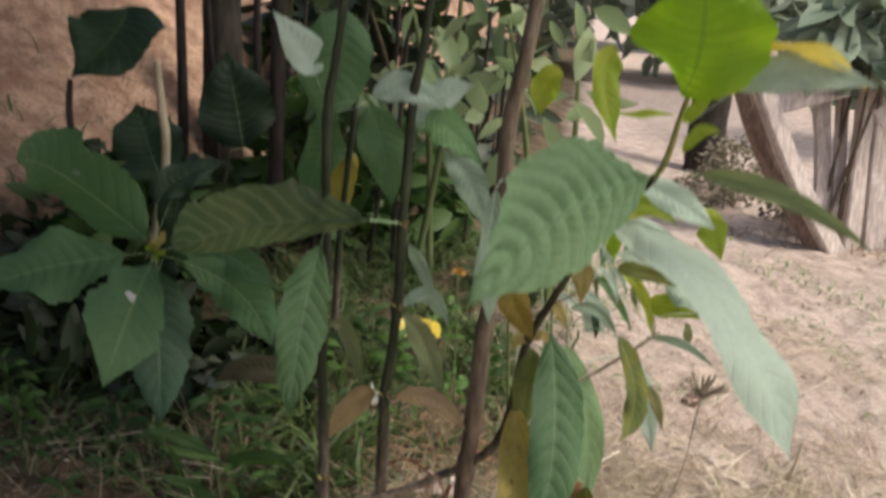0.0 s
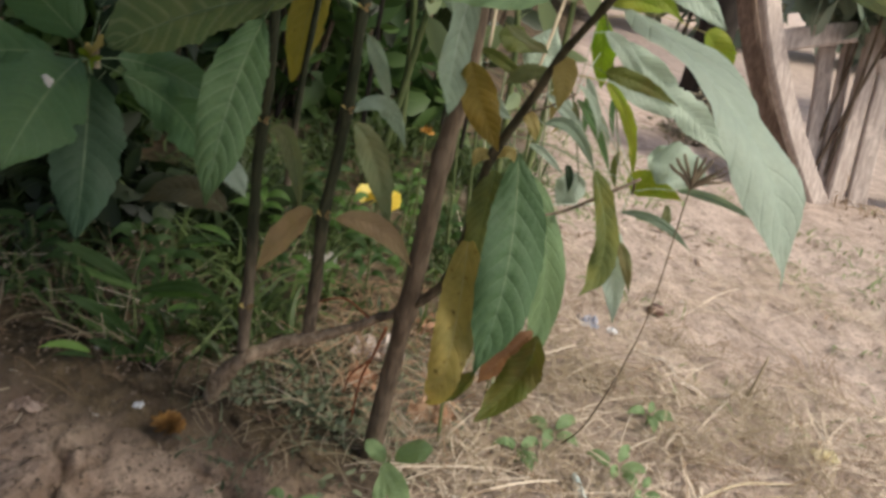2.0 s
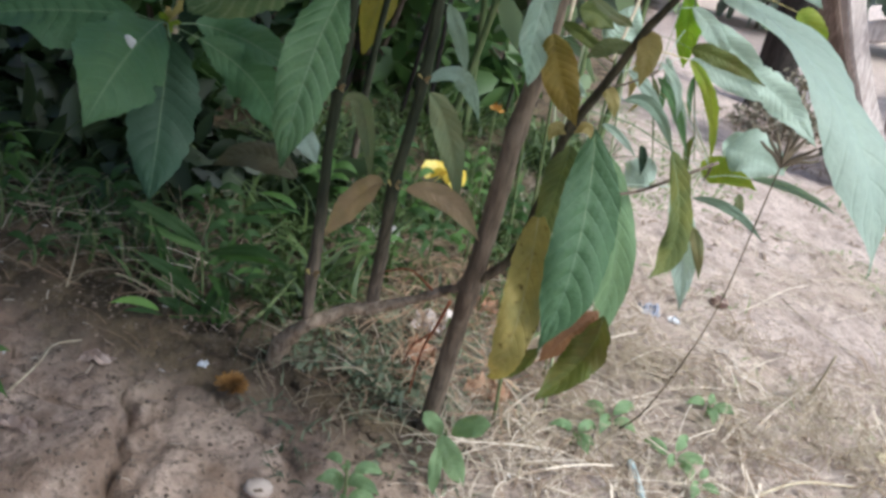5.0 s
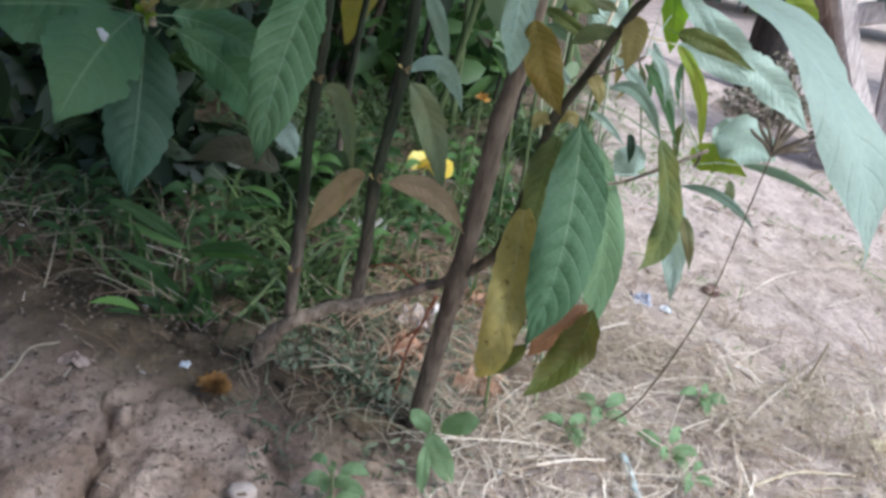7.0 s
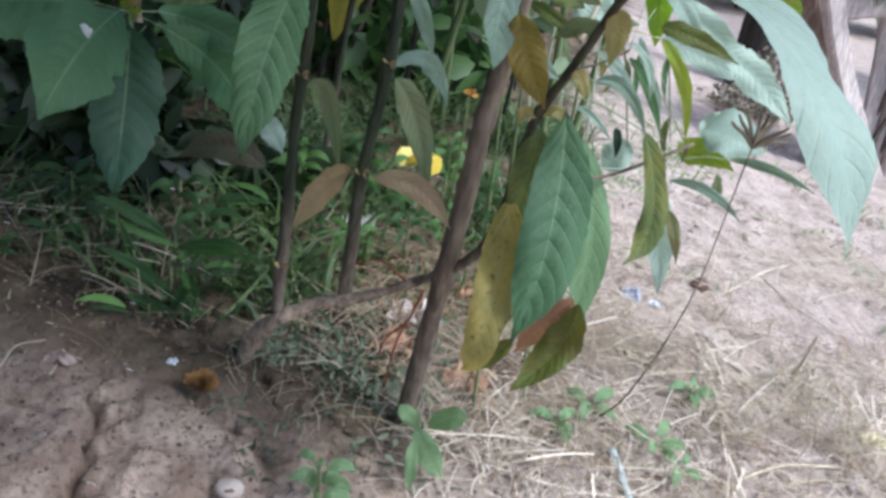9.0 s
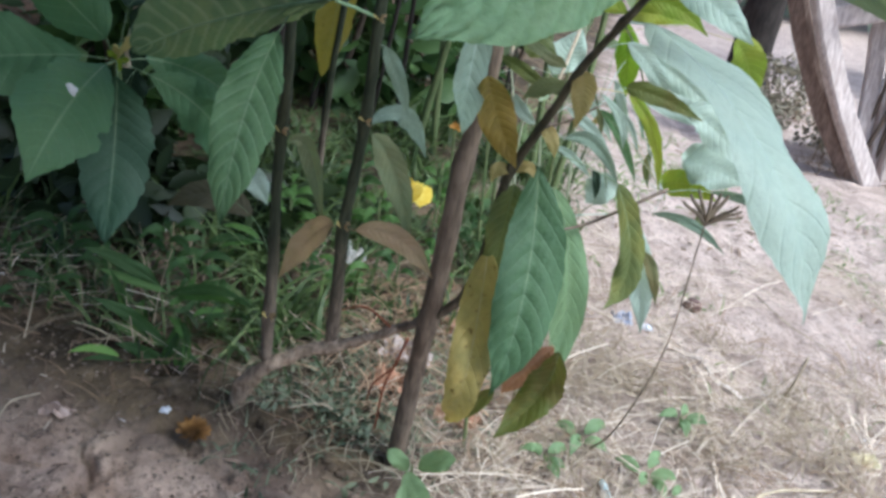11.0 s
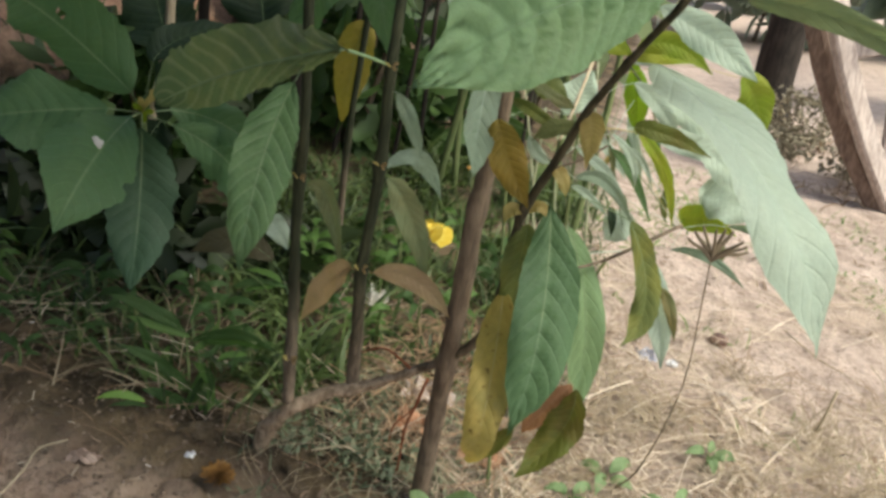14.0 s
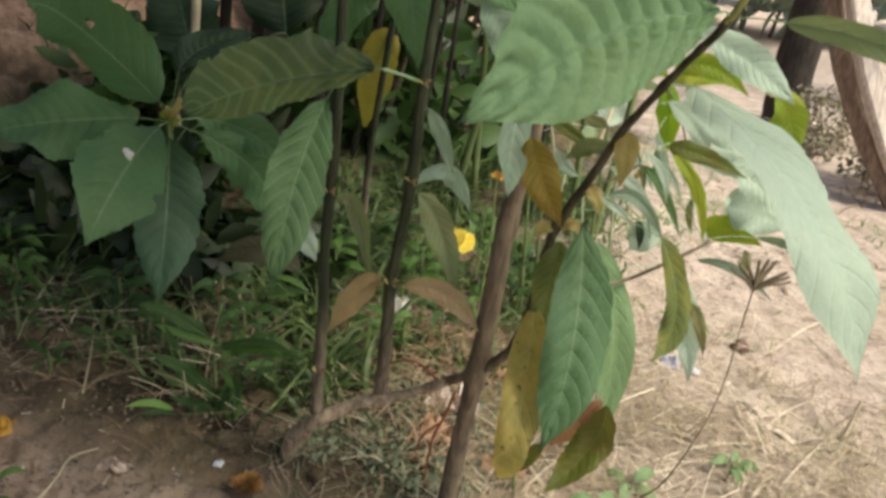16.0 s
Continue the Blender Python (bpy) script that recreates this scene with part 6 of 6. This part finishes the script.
leaf(foot_weed, (0.086, 0.6, 0.113), (0.076, 0.59, 0.129), (0.067, 0.59, 0.136), 0.013, "weed_pale", rows=16, quilt=0.4, fold=0.15, belly=0.6, taper=0.6, stalk=((0.089, 0.6, 0.108),))
leaf(foot_weed, (0.085, 0.565, 0.127), (0.087, 0.552, 0.112), (0.09, 0.55, 0.092), 0.01, "weed_pale", rows=16, quilt=0.4, fold=0.3, stalk=((0.088, 0.592, 0.122),))
seedling(0.027, 0.505, 0.05, 0.024, 10, "weed_pale", "upright green seedling with small pointed leaves", 2, 0.34)
for k, (x, y) in enumerate(((0.234, 0.726), (0.2, 0.685), (0.297, 0.705), (0.343, 0.805), (0.317, 0.68))):
    seedling(x, y, 0.014, 0.03, 4 + k % 2, "weed_pale", "low green seedling among the straw", 3 + k, 0.36)
for k, (x, y, h, ln, count) in enumerate(((-0.24, 0.75, 0.05, 0.04, 8), (-0.12, 0.74, 0.04, 0.036, 8), (-0.3, 0.78, 0.05, 0.04, 8), (-0.27, 0.7, 0.03, 0.03, 6), (-0.165, 0.775, 0.06, 0.04, 10), (-0.2, 0.8, 0.06, 0.04, 9))):
    seedling(x, y, h, ln, count, "weed_green", "narrow leaved weed at the edge of the shade", 15 + k, 0.2)
for k, (x, y, h, ln, count) in enumerate(((-0.03, 0.84, 0.05, 0.03, 10), (0.02, 0.9, 0.06, 0.034, 12), (0.06, 0.94, 0.06, 0.034, 12), (-0.08, 0.87, 0.05, 0.03, 10), (-0.02, 0.98, 0.07, 0.036, 12), (0.1, 1.01, 0.08, 0.036, 12), (-0.12, 0.95, 0.07, 0.036, 12), (-0.06, 1.05, 0.09, 0.036, 12), (0.04, 1.08, 0.09, 0.036, 12))):
    seedling(x, y, h, ln, count, "weed_green" if k % 2 else "weed_mid", "narrow leaved weed growing in the grass", 30 + k, 0.24)
for k, (x, y, h, ln, count) in enumerate(((-0.36, 0.7, 0.035, 0.035, 7), (-0.4, 0.76, 0.045, 0.04, 8), (-0.33, 0.735, 0.03, 0.03, 7), (-0.45, 0.82, 0.05, 0.04, 8), (-0.3, 0.655, 0.02, 0.026, 6), (-0.43, 0.71, 0.04, 0.035, 7))):
    seedling(x, y, h, ln, count, "weed_mid" if k % 2 else "weed_green", "narrow leaved weed among dry grass", 50 + k, 0.22)
seedling(-0.25, 0.5, 0.04, 0.03, 5, "weed_mid", "narrow leaved weed on the bare soil", 8, 0.2)


# ---- fallen flowers, stones and litter ----
def lump(name, x, y, size, material, label, category, seed, squash=0.6, sink=0.25, rings=7, rough=0.25):
    g = on_ground(x, y)
    verts, faces, n = [], [], 12
    for i in range(rings + 1):
        th = math.pi * i / rings
        for j in range(n):
            ph = 2 * math.pi * j / n
            d = Vector((math.sin(th) * math.cos(ph), math.sin(th) * math.sin(ph), math.cos(th)))
            r = size * (1 + rough * noise.noise(d * 1.7 + Vector((seed, 0, 0))))
            verts.append(g + Vector((d.x * r, d.y * r * 0.8, (d.z * r + size * (1 - 2 * sink)) * squash)))
    for i in range(rings):
        for j in range(n):
            k = (j + 1) % n
            faces.append((i * n + j, (i + 1) * n + j, (i + 1) * n + k, i * n + k))
    ob = part(name, mesh_from(name, verts, faces), material)
    return tagged(ob, label, category)


lump("stone", -0.031, 0.497, 0.0115, "pebble", "flat pale stone half sunk in the soil", "stone", 3, 0.35, 0.3)
lump("nut", 0.404, 1.1, 0.0125, "nut", "dry brown nut lying on the sand", "nut", 5, 0.7)
lump("clod", -0.126, 0.638, 0.019, "earth", "rounded clod of brown soil", "clod", 6, 0.5, 0.5, 12, 0.5)
rng = random.Random(41)
for k in range(16):
    lump("clod", rng.uniform(-0.045, 0.065), rng.uniform(0.55, 0.645), rng.uniform(0.004, 0.009), "earth", "small crumbling clod of grey brown soil", "clod", 20 + k, rng.uniform(0.45, 0.7), 0.4, 7, 0.7)


def crumple(name, x, y, size, material, label, category, seed, lift=0.3, slim=1.0):
    """A crumpled scrap: a creased sheet pushed into a rough heap."""
    g = on_ground(x, y)
    verts, faces, n = [], [], 9
    for i in range(n):
        for j in range(n):
            u, v = i / (n - 1) - 0.5, j / (n - 1) - 0.5
            q = Vector((u * 3 + seed, v * 3, 0.2))
            z = size * (0.25 + lift * noise.noise(q * 1.4) + 0.2 * noise.noise(q * 3)) * (1 - 2.5 * (u * u + v * v) * 0.5)
            verts.append(g + Vector((u * size * (1 + 0.3 * noise.noise(q)), v * slim * size * (1 + 0.3 * noise.noise(q * 1.3)), max(0.001, z))))
    for i in range(n - 1):
        for j in range(n - 1):
            k = i * n + j
            faces.append((k, k + 1, k + n + 1, k + n))
    ob = part(name, mesh_from(name, verts, faces, False), material)
    return tagged(ob, label, category)


crumple("paper_scrap", 0.055, 0.79, 0.05, "paper_pink", "crumpled pinkish white paper scrap behind the stem", "litter", 1, 0.7, 0.6)
crumple("paper_scrap", -0.04, 0.945, 0.035, "litter_white", "small white scrap lying in the grass", "litter", 2, 0.6)
crumple("plastic_scrap", 0.299, 1.009, 0.028, "litter_blue", "small blue and white plastic scrap on the sand", "litter", 3, 0.6)
crumple("plastic_scrap", 0.33, 1.0, 0.013, "foil", "small shiny scrap on the sand", "litter", 4, 0.6)
crumple("foil_scrap", -0.122, 0.613, 0.008, "foil", "tiny shiny foil scrap on the soil", "litter", 5, 0.6)
crumple("dry_leaf", -0.2, 0.584, 0.027, "dry_leaf", "flat pinkish dry leaf on the soil", "dry leaf", 6, 0.25, 0.5)
crumple("dry_leaf", -0.205, 0.486, 0.028, "dry_leaf", "curled grey brown dry leaf on the soil", "dry leaf", 7, 0.3, 0.45)
crumple("dry_leaf", -0.296, 0.58, 0.02, "petal_orange", "curled orange dry leaf on the soil", "dry leaf", 8, 0.8)
crumple("dry_leaf", 0.046, 0.738, 0.03, "leaf_salmon", "orange pink dry leaf at the stem's foot", "dry leaf", 9, 0.8)
crumple("dry_leaf", 0.118, 0.72, 0.042, "leaf_russet", "curled russet dry leaf among the straw", "dry leaf", 10, 0.8, 0.8)
crumple("dry_leaf", 0.097, 0.867, 0.03, "leaf_salmon", "orange withered leaf behind the stem", "dry leaf", 11, 0.9)


def flower(name, place, size, petals, material, label, seed, stalk=None, broad=1.0, ball=1.35):
    ob = thing(name, place if stalk is None else stalk, label, "flower")
    rng = random.Random(seed)
    c = Vector(place)
    if stalk is not None:
        stem(ob, "stalk", "bark_green", [(*stalk, 0.0014), (*(Vector(stalk).lerp(c, 0.5) + Vector((0.004, 0, 0))), 0.0012), (*c, 0.001)])
    for k in range(petals):
        a = k * 2.399
        el = 0.15 + (ball - 0.15) * k / petals
        d = Vector((math.cos(a) * math.cos(el), math.sin(a) * math.cos(el), math.sin(el)))
        ln = size * rng.uniform(0.75, 1.1) * (1 - 0.35 * k / petals)
        side = d.orthogonal().normalized()
        up = d.cross(side)
        wide = ln * broad
        verts = [c + Vector((0, 0, 0.001)), c + d * ln * 0.55 - side * wide * 0.28, c + d * ln * 0.6 + up * ln * 0.08, c + d * ln * 0.55 + side * wide * 0.28, c + d * ln * 0.95 - side * wide * 0.16, c + d * ln - up * ln * 0.05, c + d * ln * 0.95 + side * wide * 0.16]
        faces = [(0, 2, 1), (0, 3, 2), (1, 2, 5, 4), (2, 3, 6, 5)]
        part("petal", mesh_from("petal", verts, faces), material, ob)
    return ob


flower("fallen_flower", on_ground(-0.089, 0.594, 0.004), 0.0165, 110, "petal_withered", "withered orange flower fallen on the soil", 1, broad=0.5, ball=1.5)
flower("yellow_flower", (0.004, 1.045, 0.18), 0.03, 12, "petal_yellow", "bright yellow flower among the grass", 2, stalk=tuple(on_ground(0.004, 1.045)), broad=1.9, ball=0.9)
flower("fallen_flower", on_ground(0.558, 0.842, 0.004), 0.02, 16, "petal_cream", "pale yellow fallen flower on the sand", 3)
flower("rust_flower", (0.055, 0.95, 0.30), 0.012, 12, "petal_orange", "small withered orange flower on a stalk", 4, stalk=tuple(on_ground(0.055, 0.95)))

# ---- single dry stalks and sticks ----
def ground_stalk(name, spots, radius, material, label, category="dry stalk", lift=0.003):
    """A thin stalk lying over the ground through the given spots; a third number lifts a spot."""
    first = on_ground(*spots[0][:2])
    ob = thing(name, first, label, category)
    rows = []
    for k, q in enumerate(spots):
        p = on_ground(q[0], q[1], (q[2] if len(q) > 2 else lift))
        rows.append((*p, radius * (1 - 0.35 * k / len(spots))))
    stem(ob, "stalk", material, rows, rough=0.25)


ground_stalk("dry_stalk", [(0.359, 0.684), (0.427, 0.736, 0.008), (0.506, 0.779)], 0.0019, "cane", "thick pale dry stalk lying on the sand")
ground_stalk("dry_stalk", [(0.396, 0.692), (0.464, 0.744, 0.006), (0.541, 0.777)], 0.0013, "cane", "pale dry stalk lying on the sand")
ground_stalk("dry_stalk", [(0.626, 1.154), (0.622, 1.09, 0.006), (0.587, 0.953)], 0.0008, "cane", "thin pale brown stalk lying on the sand")
ground_stalk("dry_stalk", [(0.515, 1.2), (0.55, 1.14, 0.005), (0.588, 1.088)], 0.0008, "cane", "thin pale brown stalk lying on the sand")
ground_stalk("dry_stalk", [(0.486, 0.923), (0.492, 0.926, 0.03), (0.497, 0.928, 0.066)], 0.0019, "cane", "pale straw standing upright in the sand")
ground_stalk("dry_stalk", [(-0.027, 0.646, 0.012), (0.0, 0.66, 0.018), (0.026, 0.666, 0.012), (0.055, 0.696, 0.01)], 0.0009, "cane", "bent pale straw round the shrub's foot")
ground_stalk("dry_stalk", [(-0.352, 0.714, 0.018), (-0.318, 0.742, 0.022), (-0.268, 0.79, 0.02)], 0.0007, "cane", "pale dry grass stalk among the weeds")
ground_stalk("dry_stalk", [(-0.275, 0.715, 0.012), (-0.283, 0.745, 0.02), (-0.276, 0.765, 0.016)], 0.0006, "cane", "pale dry grass stalk among the weeds")
ground_stalk("stick", [(-0.108, 0.68), (-0.1, 0.71, 0.014), (-0.088, 0.745, 0.034)], 0.0022, "bark_green", "grey green stick leaning at the shrub's foot", "stick")
strips("brown_straw", scatter(1000, 0.13, 0.66, 0.58, 1.08, lambda x, y: ramp01(clump(x, y, 7, 12.0) + 0.1 * (1 - ramp01(y - 0.3 * x, 0.7, 0.9)), 0.4, 0.65), 62), "straw_dark", "tangled dark brown straw on the sand", "straw", 0.055, 0.0011, 0.15, 1.0, flat=0.005)
strips("thick_straw", scatter(80, 0.14, 0.62, 0.58, 1.0, lambda x, y: ramp01(clump(x, y, 5, 1.0), 0.3, 0.6), 61), "straw", "broad pale straws lying on the sand", "straw", 0.085, 0.003, 0.12, 0.6, flat=0.009)

# ---- dried reed and straw tangles on the sand ----
reed = thing("dry_reed", on_ground(0.409, 0.937), "pale papery dried reed lying on the sand", "reed")
verts, faces = [], []
for k in range(25):
    u = k / 24
    x, y = 0.345 + 0.13 * u, 0.972 - 0.068 * u + 0.008 * math.sin(u * 9)
    w = 0.0026 * (0.5 + math.sin(math.pi * min(1, u * 1.1 + 0.05))) * (1 + 0.3 * noise.noise(Vector((u * 20, 0, 0))))
    lift = 0.004 + 0.003 * math.sin(u * 23)
    for a in (-1, -0.3, 0.3, 1):
        verts.append(on_ground(x + a * w * 0.45, y + a * w, lift + 0.002 * math.cos(a * 2.2) + 0.001 * noise.noise(Vector((u * 30, a * 3, 0)))))
for k in range(24):
    for a in range(3):
        i = k * 4 + a
        faces.append((i, i + 1, i + 5, i + 4))
part("reed_blade", mesh_from("reed_blade", verts, faces), "reed", reed)
strips("straw_tangle", scatter(1200, 0.14, 0.6, 0.64, 1.02, lambda x, y: ramp01(clump(x, y, 9, 12.0), 0.42, 0.62), 51), "straw_mid", "tangled brownish straw on the sand", "straw", 0.045, 0.0011, 0.35, 1.2, flat=0.009)
for cx, cy, n, tall in ((0.482, 0.915, 60, 0.06), (0.51, 0.95, 40, 0.05), (0.3, 0.86, 60, 0.045), (0.42, 1.02, 45, 0.045), (0.14, 0.66, 40, 0.045)):
    strips("straw_tuft", scatter(n, cx - 0.02, cx + 0.02, cy - 0.02, cy + 0.02, lambda x, y: 1.0, int(cx * 1000)), "straw_mid", "withered upright tuft of straw on the sand", "straw", tall, 0.0014, 1.0, 0.7)

straw_tube = thing("plastic_straw", on_ground(0.262, 0.66), "pale teal plastic straw lying on the sand", "straw")
stem(straw_tube, "straw_tube", "litter_teal", [(*on_ground(0.27, 0.62, 0.004), 0.0035), (*on_ground(0.262, 0.66, 0.004), 0.0035), (*on_ground(0.256, 0.685, 0.006), 0.0035)])
